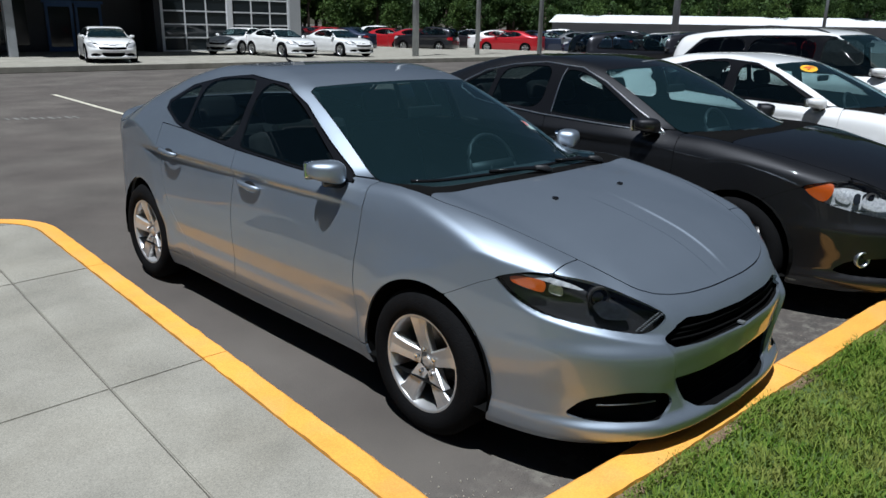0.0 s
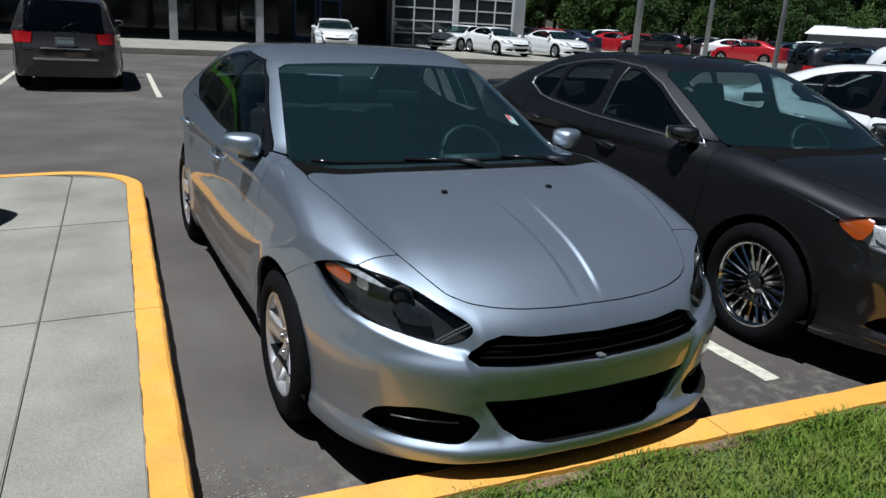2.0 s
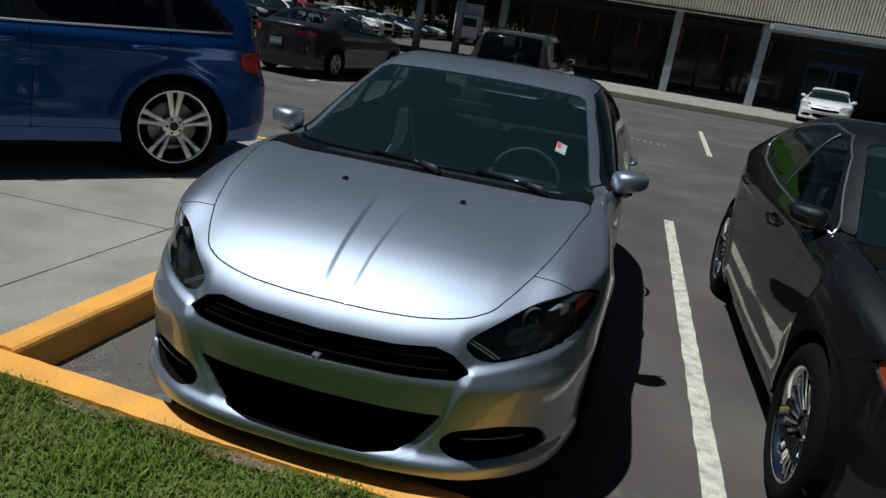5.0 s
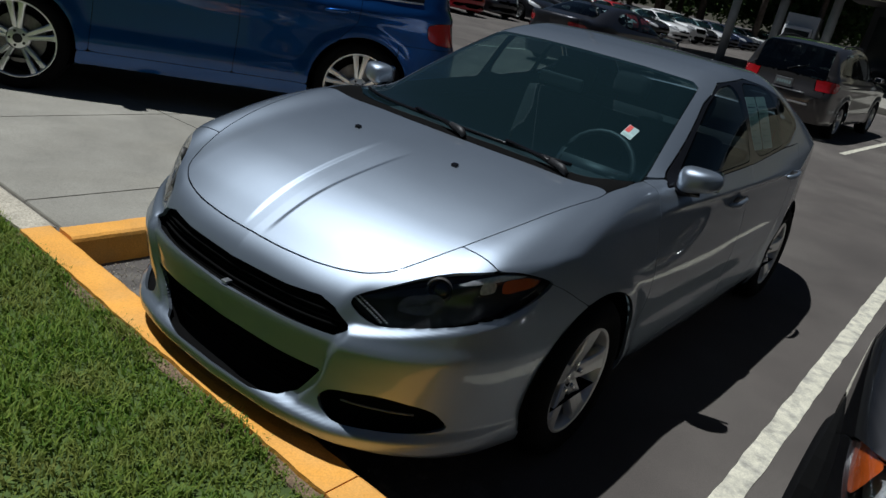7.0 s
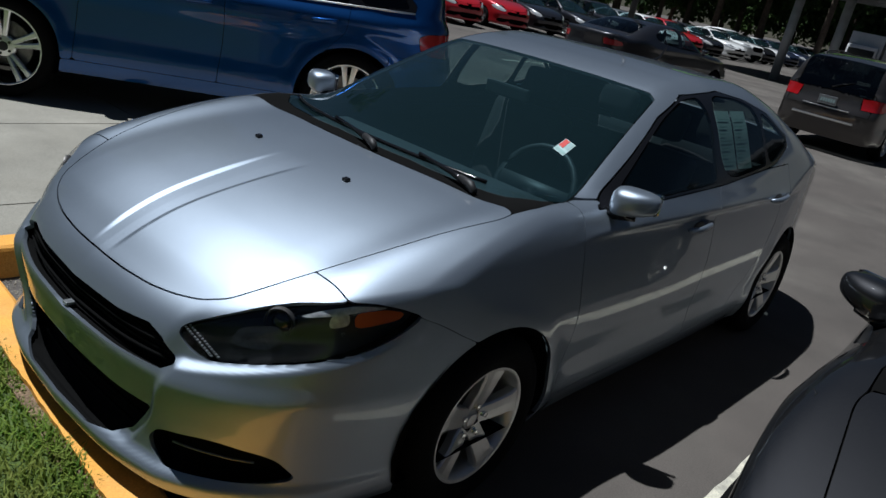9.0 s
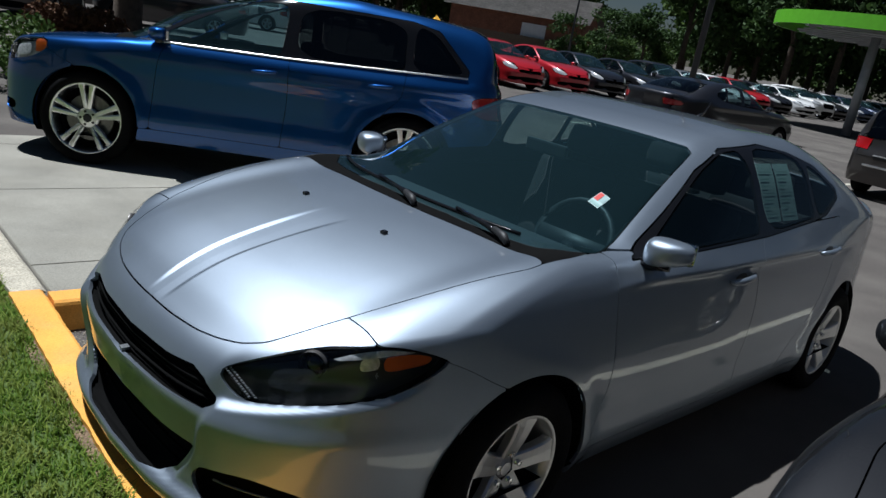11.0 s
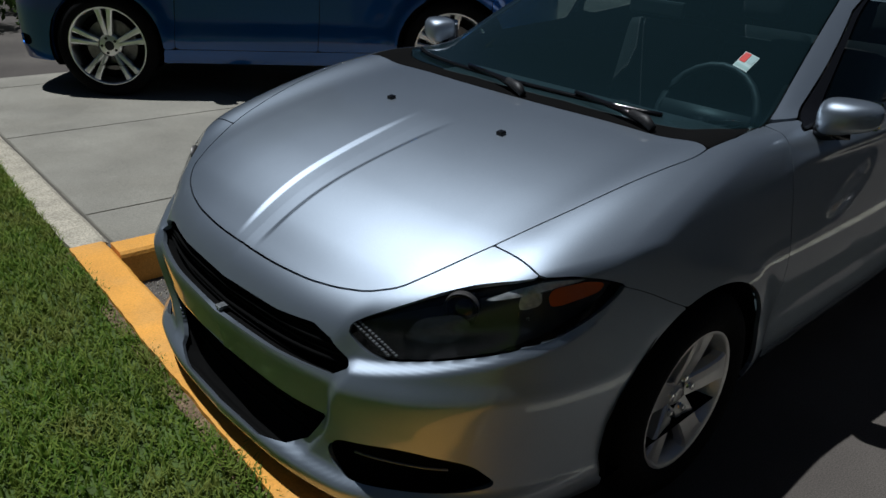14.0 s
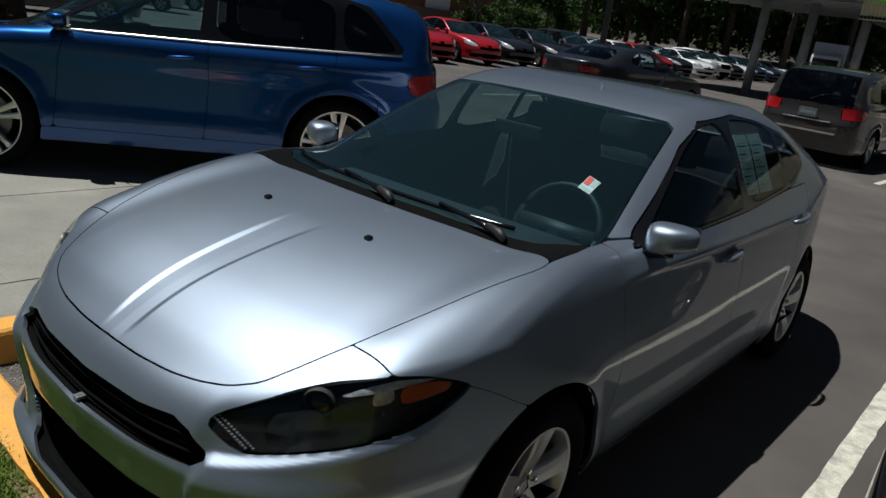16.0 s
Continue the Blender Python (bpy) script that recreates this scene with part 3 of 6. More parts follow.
def hero_spec():
    s = car_spec(4.64, 0.915, 0.95, 3.653, 0.318, 0.213,
                 deck=((-0.3, 0.0, 0.06, 0.12, 0.20, 0.30, 0.40, 0.60, 0.80, 1.0, 1.25, 1.7, 2.4, 3.3, 3.8, 4.1, 4.4, 4.56, 4.66, 4.9), (0.50, 0.64, 0.69, 0.735, 0.79, 0.84, 0.875, 0.925, 0.96, 0.985, 1.005, 1.01, 1.0, 1.03, 1.07, 1.09, 1.10, 1.095, 1.05, 0.8)),
                 roof=((0.7, 1.02, 1.25, 1.6, 1.9, 2.1, 2.3, 2.6, 3.0, 3.4, 3.7, 4.0, 4.25, 4.6), (0.72, 0.91, 1.03, 1.20, 1.325, 1.385, 1.42, 1.445, 1.435, 1.375, 1.295, 1.185, 1.075, 0.85)),
                 plan_f=((0, 0.25, 0.48, 0.62, 0.73, 0.80, 0.86, 0.90, 0.93), (0, 0.012, 0.055, 0.13, 0.235, 0.36, 0.58, 0.90, 1.5)),
                 plan_r=((0, 0.4, 0.6, 0.72, 0.80, 0.86, 0.92), (0, 0.04, 0.13, 0.26, 0.45, 0.74, 1.2)),
                 face=((0.1, 0.19, 0.225, 0.26, 0.30, 0.36, 0.45, 0.54, 0.60, 0.68, 0.74, 0.9), (0.14, 0.03, -0.020, -0.026, 0.006, 0.008, -0.006, -0.018, 0.012, 0.04, 0.06, 0.1)),
                 tail=((0.1, 0.25, 0.45, 0.65, 0.85, 1.0, 1.1), (0.12, 0.04, 0.0, 0.01, 0.03, 0.03, 0.02)),
                 belt=(1.5, 0.985, 3.5, 1.06),
                 side=((0.1, 0.2, 0.27, 0.33, 0.38, 0.42, 0.46, 0.52, 0.58, 0.64, 0.72, 0.80, 0.86, 0.92, 0.98, 1.06), (0.09, 0.045, 0.018, 0.010, 0.011, 0.0125, 0.010, 0.004, 0.001, 0.0, 0.003, 0.009, 0.017, 0.030, 0.054, 0.10)))
    s.hump, s.front_extra, s.blend, s.lean, s.shoulder = hero_hump, hero_front, 0.05, hero_lean, 0.07
    s.bulge = 0.011
    s.body_name = "silver"
    s.seam_a = ((1.405, 1.02), (1.385, 0.93), (1.38, 0.78), (1.40, 0.56), (1.36, 0.30), (1.355, 0.2))
    s.seam_b = ((2.46, 1.06), (2.43, 0.92), (2.46, 0.67), (2.47, 0.28))
    s.seam_c = ((3.34, 1.10), (3.325, 1.0), (3.30, 0.80), (3.24, 0.63), (3.10, 0.45), (2.97, 0.33), (2.93, 0.25))
    s.door_bottom = 0.285
    s.glass_f = ((1.63, 1.002), (2.40, 1.033), (2.43, 1.05), (2.445, 1.364), (2.28, 1.345), (2.09, 1.270), (1.88, 1.157), (1.68, 1.045))
    s.glass_r = ((2.50, 1.036), (3.00, 1.076), (3.025, 1.09), (2.995, 1.328), (2.80, 1.365), (2.50, 1.374))
    s.glass_q = ((3.065, 1.085), (3.17, 1.102), (3.33, 1.162), (3.335, 1.19), (3.17, 1.278), (3.04, 1.318))
    s.trim = ((1.50, 0.985), (2.5, 1.022), (3.02, 1.062), (3.18, 1.085), (3.355, 1.155), (3.36, 1.205), (3.16, 1.305), (2.9, 1.362), (2.63, 1.390), (2.3, 1.362), (2.07, 1.275), (1.80, 1.135))
    s.screen = ((-0.2, 1.125), (0.2, 1.112), (0.45, 1.06), (0.62, 1.015), (0.70, 1.04), (0.732, 1.12), (0.585, 1.99), (0.545, 2.03), (0.3, 2.05), (-0.2, 2.06))       # x, along
    s.rear_screen = ((-0.2, 3.42), (0.50, 3.44), (0.62, 4.05), (-0.2, 4.10))
    s.hood = ((-0.3, 0.110), (0, 0.092), (0.15, 0.096), (0.28, 0.109), (0.37, 0.130), (0.45, 0.160), (0.515, 0.205), (0.562, 0.290), (0.620, 0.425), (0.675, 0.62), (0.718, 0.86), (0.743, 1.0), (0.735, 1.09), (0.46, 1.085), (0.2, 1.06), (0, 1.055), (-0.3, 1.06))
    s.cowl = ((-0.3, 1.0), (0.3, 1.0), (0.735, 1.04), (0.745, 1.20), (0.72, 1.44), (-0.3, 1.44))
    s.trunk = ((-0.3, 3.9), (0.60, 3.98), (0.62, 4.3), (0.60, 4.9), (-0.3, 4.9))
    s.nose_seam = ((0.2, 1.2), (0.60, 0.97), (0.67, 0.81), (0.78, 0.585), (0.80, 0.50), (0.83, 0.40), (0.95, 0.41))
    s.lamp = ((0.095, 0.670), (0.163, 0.724), (0.236, 0.765), (0.33, 0.806), (0.397, 0.822), (0.466, 0.822), (0.541, 0.803), (0.603, 0.779), (0.510, 0.717), (0.423, 0.684), (0.319, 0.664), (0.212, 0.642), (0.119, 0.616))   # y, z
    s.lamp_min_x = 0.44
    s.grille = ((-0.5, 0.637), (0.0, 0.637), (0.244, 0.642), (0.37, 0.655), (0.43, 0.640), (0.488, 0.590), (0.455, 0.566), (0.25, 0.553), (0, 0.545), (-0.5, 0.545))   # x, z
    s.intake = ((-0.5, 0.425), (0.25, 0.425), (0.425, 0.430), (0.352, 0.322), (0.30, 0.288), (0.2, 0.270), (-0.5, 0.262))
    s.fog = ((0.435, 0.345), (0.474, 0.387), (0.62, 0.409), (0.73, 0.380), (0.77, 0.310), (0.72, 0.296), (0.51, 0.285), (0.45, 0.305))
    s.tail_lamp = ((4.28, 0.87), (4.30, 0.97), (4.75, 0.99), (4.75, 0.84))
    return s


def shrunk(pts, k=0.93):
    a, b = sum(p[0] for p in pts) / len(pts), sum(p[1] for p in pts) / len(pts)
    return tuple((a + (p - a) * k, b + (q - b) * k) for p, q in pts)


def stretched(base, length, height, half, tyre, rim, axle_f=None, axle_r=None):
    """Another saloon on the same lines, longer, taller or wider."""
    ky, kz, kx = length / base.length, height / 1.445, half / base.half
    s = Spec()
    s.tumble, s.bow_f, s.bow_r, s.crown, s.corner, s.bulge, s.blend = base.tumble, base.bow_f, base.bow_r, base.crown, base.corner, base.bulge, base.blend
    s.lamp_min_x, s.tail_min_x = base.lamp_min_x, base.tail_min_x
    s.length, s.half, s.tyre, s.rim, s.arch = length, half, tyre, rim, tyre + 0.045
    s.axle_f, s.axle_r = axle_f or base.axle_f * ky, axle_r or base.axle_r * ky
    s.deck, s.roof = (lambda y: base.deck(y / ky) * kz), (lambda y: base.roof(y / ky) * kz)
    s.plan_f, s.plan_r = (lambda x: base.plan_f(x / kx) * ky), (lambda x: base.plan_r(x / kx) * ky)
    s.face, s.tail = (lambda z: base.face(z / kz)), (lambda z: base.tail(z / kz))
    s.side, s.width = (lambda z: base.side(z / kz)), (lambda y: base.width(y / ky) * kx)
    s.belt = lambda y: base.belt(y / ky) * kz
    s.scale_y, s.cabin_base = length / 4.67, base.cabin_base * kz
    s.hump = None
    yz = lambda pts: tuple((a * ky, b * kz) for a, b in pts)
    xy = lambda pts: tuple((a * kx, b * ky) for a, b in pts)
    xz = lambda pts: tuple((a * kx, b * kz) for a, b in pts)
    s.seam_a, s.seam_b, s.seam_c = yz(base.seam_a), yz(base.seam_b), yz(base.seam_c)
    s.glass_f, s.glass_r, s.trim, s.lamp, s.tail_lamp = yz(shrunk(base.glass_f)), yz(shrunk(base.glass_r)), yz(base.trim), yz(base.lamp), yz(base.tail_lamp)
    s.glass_q = yz(base.glass_q) if base.glass_q else None
    s.screen, s.rear_screen, s.hood, s.cowl, s.trunk = xy(base.screen), xy(base.rear_screen), xy(base.hood), xy(base.cowl), xy(base.trunk)
    s.grille, s.intake, s.fog = xz(base.grille), xz(base.intake), xz(base.fog)
    s.door_bottom, s.nose_seam, s.sill = base.door_bottom * kz, tuple((a * kz, b * ky) for a, b in base.nose_seam), base.sill * kz
    s.handle_f, s.handle_r = yz([base.handle_f])[0], yz([base.handle_r])[0]
    s.mirror = yz([base.mirror])[0]
    s.cabin, s.mirror_in = (1.3 * ky, 3.55 * ky), 1.85 * ky
    return s


def suv_spec(length, height, half, tyre, rim, axle_f, axle_r, rear_rake=0.45, fwd=0.0):
    """A tall five-door car with a short bonnet and a long roof."""
    L, H = length, height
    move = lambda y: y - fwd * min(max((2.5 - y) / 0.8, 0), 1)           # brings the windscreen forward
    ahead = lambda pts: tuple((move(p), q) for p, q in pts)
    back = lambda pts: tuple((p, move(q) if q > 0.9 else q) for p, q in pts)
    b = H - 0.58                                  # height of the window line
    s = car_spec(L, half, axle_f, axle_r, tyre, rim,
                 deck=((-0.3, 0.0, 0.08, 0.2, 0.4, 0.8, 1.2, 1.6, 2.6, L - 0.5, L - 0.05, L + 0.2), (0.70, 0.84, 0.93, 0.99, 1.03, 1.075, 1.11, 1.12, b + 0.02, b + 0.03, b, b - 0.3)),
                 roof=((*map(move, (0.7, 1.0, 1.3, 1.7, 2.1, 2.45)), 3.0, L - 1.2, L - 0.42, L - 0.22, L - 0.22 + rear_rake * 0.6, L + 0.3), (0.80, 1.0, 1.14, 1.36, H - 0.14, H - 0.035, H, H - 0.02, H - 0.10, H - 0.17, b, 0.85)),
                 plan_f=((0, 0.3, 0.5, 0.65, 0.76, 0.84, 0.90, 0.95, 1.0), (0, 0.012, 0.05, 0.11, 0.20, 0.33, 0.55, 0.9, 1.5)),
                 plan_r=((0, 0.5, 0.7, 0.8, 0.88, 0.96), (0, 0.03, 0.08, 0.15, 0.30, 0.7)),
                 face=((0.1, 0.25, 0.4, 0.6, 0.8, 0.95, 1.1), (0.18, 0.03, 0.0, 0.0, 0.02, 0.06, 0.1)),
                 tail=((0.1, 0.3, 0.5, 0.7, 0.9, 1.1, 1.3, H), (0.15, 0.04, 0.0, 0.0, 0.05, 0.08, 0.12, 0.30)),
                 belt=(1.4, b - 0.02, 3.6, b + 0.03), tumble=0.36, corner=0.13, bow_r=0.15, sill=0.26,
                 side=((0.15, 0.25, 0.34, 0.45, 0.6, 0.8, 0.95, 1.05, 1.12, 1.2), (0.10, 0.04, 0.01, 0.0, 0.012, 0.012, 0.0, 0.008, 0.03, 0.07)))
    s.cabin_base = 1.04
    e = L - 0.40
    s.seam_a = ((1.52, b + 0.02), (1.45, 0.9), (1.42, 0.6), (1.40, 0.36))
    s.seam_b = ((2.52, b + 0.03), (2.53, 0.8), (2.50, 0.36))
    s.seam_c = ((3.50, b + 0.05), (3.48, 0.95), (3.36, 0.80), (3.24, 0.6), (3.18, 0.36))
    s.door_bottom = 0.37
    t = H - 0.10
    s.glass_f = ((1.72, b + 0.015), (2.44, b + 0.03), (2.46, b + 0.05), (2.48, t - 0.03), (2.28, t - 0.045), (2.05, t - 0.16), (1.84, b + 0.16), (1.70, b + 0.05))
    s.glass_r = ((2.57, b + 0.035), (3.46, b + 0.055), (3.48, b + 0.08), (3.46, t - 0.045), (2.57, t - 0.03))
    s.glass_q = ((3.54, b + 0.06), (e - 0.12, b + 0.085), (e - 0.10, b + 0.11), (e - 0.36, t - 0.10), (3.54, t - 0.05))
    s.trim = ((1.55, b - 0.005), (2.5, b + 0.012), (e - 0.05, b + 0.06), (e - 0.04, b + 0.12), (e - 0.33, t - 0.07), (3.5, t - 0.02), (2.5, t + 0.0), (2.24, t - 0.015), (2.0, t - 0.13), (1.78, b + 0.16))
    s.screen = ((-0.2, 1.26), (0.74, 1.24), (0.75, 1.30), (0.62, 2.22), (0.58, 2.26), (-0.2, 2.26))
    s.rear_screen = ((-0.2, L - 0.36), (0.60, L - 0.36), (0.66, L + 0.08), (-0.2, L + 0.08))
    s.hood = ((-0.3, 0.10), (0.4, 0.13), (0.62, 0.22), (0.74, 0.42), (0.78, 0.8), (0.80, 1.34), (0.6, 1.27), (0.3, 1.2), (-0.3, 1.18))
    s.cowl = ((-0.3, 1.10), (0.4, 1.12), (0.76, 1.28), (0.80, 1.5), (-0.3, 1.5))
    s.trunk = ((-0.3, L - 0.16), (0.70, L - 0.16), (0.70, L + 0.6), (-0.3, L + 0.6))
    s.nose_seam = ((0.2, 1.3), (0.70, 0.95), (0.80, 0.80), (0.88, 0.62), (0.95, 0.52), (1.0, 0.50), (1.2, 0.5))
    s.lamp = ((0.10, 0.80), (0.14, 0.93), (0.40, 0.985), (0.56, 0.99), (0.54, 0.90), (0.40, 0.82), (0.15, 0.77))
    s.lamp_min_x = 0.50
    s.grille = ((-0.5, 0.93), (0.42, 0.92), (0.46, 0.80), (0.40, 0.68), (-0.5, 0.66))
    s.intake = ((-0.5, 0.50), (0.5, 0.50), (0.52, 0.36), (0.40, 0.30), (-0.5, 0.29))
    s.fog = ((0.62, 0.44), (0.80, 0.45), (0.80, 0.37), (0.62, 0.36))
    s.tail_lamp = ((L - 0.40, b - 0.08), (L - 0.36, b - 0.26), (L + 0.2, b - 0.28), (L + 0.2, b - 0.06))
    s.tail_min_x = 0.50
    s.handle_f, s.handle_r, s.mirror, s.mirror_size = (2.33, b - 0.12), (3.30, b - 0.10), (move(1.72), b + 0.0), 1.1
    s.glass_f, s.trim, s.screen, s.hood, s.cowl = ahead(s.glass_f), ahead(s.trim), back(s.screen), back(s.hood), back(s.cowl)
    s.cabin, s.mirror_in = (move(1.4), 3.6), move(2.15)
    return s

def panel_mesh(s, P, g, central, skirt=0.014):
    """A body panel: the grid cut by g, mirrored over the middle if central, its edge turned inward."""
    pts, faces = cut(P, g)
    if not faces:
        return None
    bm = bmesh.new()
    vs = [bm.verts.new(p) for p in pts]
    for f in faces:
        try:
            bm.faces.new([vs[i] for i in f[::-1]])
        except ValueError:
            pass
    if central:
        ws = [bm.verts.new((-p[0], p[1], p[2])) for p in pts]
        for f in faces:
            try:
                bm.faces.new([ws[i] for i in f])
            except ValueError:
                pass
        bmesh.ops.remove_doubles(bm, verts=bm.verts[:], dist=2e-4)
    bm.normal_update()
    if skirt:
        edge = [e for e in bm.edges if e.is_boundary]
        old = {v for e in edge for v in e.verts}
        normal = {v: v.normal.copy() for v in old}
        for e in edge:
            e.smooth = False
        ex = bmesh.ops.extrude_edge_only(bm, edges=edge)
        for v in [g_ for g_ in ex["geom"] if isinstance(g_, bmesh.types.BMVert)]:
            near = next(iter(o for e in v.link_edges for o in e.verts if o in normal), None)
            if near is not None:
                v.co -= normal[near] * skirt
    return from_bm(bm, "panel", True)


def flipped(me):
    """The same mesh for the other side of the car."""
    other = me.copy()
    other.transform(Matrix.Diagonal((-1, 1, 1, 1)))
    other.flip_normals()
    return other


def seam_fn(pts):
    pts = sorted(pts, key=lambda p: p[1])
    return curve([p[1] for p in pts], [p[0] for p in pts])


def both(name, me, material, parent, label=""):
    if me is None:
        return []
    return [part(name, me, material, parent, label), part(name, flipped(me), material, parent, label)]


def wheel(s, style, parent, x, y, side, n=44):
    """Tyre, rim, spokes and brake disc on one hub; side is 1 on the car's +x side."""
    hub = empty("wheel")
    hub.parent = parent
    hub.matrix_local = pose(x, y, s.tyre) @ Matrix.Diagonal((side, 1, 1, 1))
    R, r, w = s.tyre, s.rim, 0.105
    bm = bmesh.new()
    lathe(bm, [(r - 0.006, -w), (r + 0.02, -w - 0.008), (R - 0.05, -w - 0.012), (R - 0.018, -w + 0.006), (R, -w + 0.03), (R, w - 0.03), (R - 0.018, w - 0.006), (R - 0.05, w + 0.010), (r + 0.025, w + 0.006), (r, w - 0.006), (r - 0.012, w - 0.03)], n)
    part("tyre", bm, "tyre", hub, smooth=True)
    bm = bmesh.new()
    lathe(bm, [(r + 0.004, w - 0.008), (r - 0.004, w - 0.004), (r - 0.014, w - 0.012), (r - 0.022, w - 0.05), (r - 0.035, -0.02), (r - 0.03, -w)], n)
    part("rim", bm, style.get("metal", "alloy"), hub, smooth=True)
    bm = bmesh.new()
    lathe(bm, [(0.0, 0.0), (r * 0.66, 0.0), (r * 0.66, -0.02), (0, -0.02)], 28)
    part("brake_disc", bm, "disc", hub)
    bm = bmesh.new()
    lathe(bm, [(r - 0.03, -0.035), (0.0, -0.04)], 28)
    part("wheel_back", bm, "gap", hub)
    flat = style.get("flat", 0.55)
    k, wi, wo, dish = style["spokes"], style["inner"], style["outer"], style.get("dish", 0.02)
    bm = bmesh.new()
    for a in style["angles"](k):
        ca, sa = math.cos(a), math.sin(a)
        ring = []
        for t, ww in ((style.get("start", 0.2), wi), (0.5, wi * 0.55 + wo * 0.45), (0.82, wo), (1.0, wo * 1.3)):
            rad = 0.03 + (r - 0.012 - 0.03) * t
            top = w - 0.028 + style.get("rise", 0.0) - dish * (1 - t) ** 1.5
            prof = ((-ww, top - 0.035), (-ww, top - 0.007), (-ww * flat, top), (0, top - style.get("groove", 0.0)), (ww * flat, top), (ww, top - 0.007), (ww, top - 0.035))
            ring.append([bm.verts.new((h, rad * ca - q * sa, rad * sa + q * ca)) for q, h in prof])
        for p, q in zip(ring, ring[1:]):
            for i in range(6):
                bm.faces.new((p[i], p[i + 1], q[i + 1], q[i]))
    bmesh.ops.recalc_face_normals(bm, faces=bm.faces[:])
    part("spokes", bm, style.get("metal", "alloy"), hub)
    bm = bmesh.new()
    top, core, cap_r = w - 0.028 + style.get("rise", 0.0) - dish, style.get("core", 0.30), style.get("cap_r", 0.036)
    lathe(bm, [(r * core, top - 0.04), (r * core, top - 0.012), (r * (core - 0.04), top - 0.002), (cap_r, top + 0.002)], 30)
    part("hub_plate", bm, style.get("metal", "alloy"), hub)
    bm = bmesh.new()
    lathe(bm, [(cap_r, top), (cap_r - 0.002, top + 0.005), (cap_r * 0.55, top + 0.007), (0.0, top + 0.007)], 20)
    part("hub_cap", bm, style.get("cap", "gloss"), hub)
    for i in range(5 if n > 30 else 0):
        a = 2 * math.pi * (i + 0.5) / 5 + style.get("turn", 0)
        bm = bmesh.new()
        lathe(bm, [(0.013, 0), (0.010, 0.004), (0.010, 0.014), (0.0, 0.016)], 10, pose(top + style.get("nut_up", -0.006), 0.057 * math.cos(a), 0.057 * math.sin(a)))
        part("lug_nut", bm, style.get("nut", "dark"), hub)
    return hub


def patch(name, s, outline, material, parent, depth=0.02, axes="yz", low=0.3, x_min=0.3, y_max=1.3, mirror=True, soft=True):
    """A piece that lies under (or over, depth < 0) the body's skin inside an outline."""
    X, Y, Z = np.moveaxis(s.P, -1, 0)
    a, b = {"yz": (Y, Z), "xz": (X, Z), "xy": (X, Y)}[axes]
    g = np.where((X > x_min) & (Y < y_max) & (Z > low), poly(a, b, soft_outline(outline) if soft else outline), 1.0)
    me = panel_mesh(s, s.P - s.N * depth, g, False, 0)
    if me is None:
        return []
    return both(name, me, material, parent) if mirror else [part(name, me, material, parent)]


def turns(k, first=0.0):
    return [first + 2 * math.pi * i / k for i in range(k)]


STYLE_STAR = dict(spokes=5, inner=0.034, outer=0.043, groove=0.003, flat=0.86, rise=0.018, dish=0.034, nut="chrome", core=0.20, cap_r=0.026, start=0.04, nut_up=0.002, angles=lambda k: turns(k, math.pi / 2 - 0.14), turn=-0.14 + math.pi / 2 - math.pi / 5, cap="alloy")
STYLE_FAN = dict(spokes=20, inner=0.010, outer=0.0155, dish=0.03, angles=lambda k: turns(k), metal="chrome", cap="dark")
STYLE_TWIN = dict(spokes=10, inner=0.017, outer=0.021, dish=0.03, rise=0.012, angles=lambda k: [a + d for a in turns(5, math.pi / 2) for d in (-0.16, 0.16)], metal="brightwork", cap="dark")
STYLE_PLAIN = dict(spokes=5, inner=0.03, outer=0.035, dish=0.01, angles=lambda k: turns(k, math.pi / 2))


def strip(bm, s, pts, side, width=0.004, proud=0.001):
    """A bar that follows the body along (y, z) pairs of its side."""
    P = []
    for y, z in pts:
        lo, hi = 0.2, 1.3
        for _ in range(24):
            mid = (lo + hi) / 2
            if float(body(s, np.array(mid), np.array(y), np.array(z))) > 0:
                hi = mid
            else:
                lo = mid
        P.append(((lo + proud) * side, y, z))
    tube(bm, P, width, 6)
    return bm


def on_side(s, y, z):
    lo, hi = 0.1, 1.4
    for _ in range(26):
        mid = (lo + hi) / 2
        if float(body(s, np.array(mid), np.array(float(y)), np.array(float(z)))) > 0:
            hi = mid
        else:
            lo = mid
    return lo


def on_top(s, x, y):
    lo, hi = 0.4, 2.2
    for _ in range(26):
        mid = (lo + hi) / 2
        if float(body(s, np.array(float(x)), np.array(float(y)), np.array(mid))) > 0:
            hi = mid
        else:
            lo = mid
    return lo


def on_front(s, x, z):
    lo, hi = -0.4, 1.4
    for _ in range(26):
        mid = (lo + hi) / 2
        if float(body(s, np.array(float(x)), np.array(mid), np.array(float(z)))) > 0:
            lo = mid
        else:
            hi = mid
    return hi


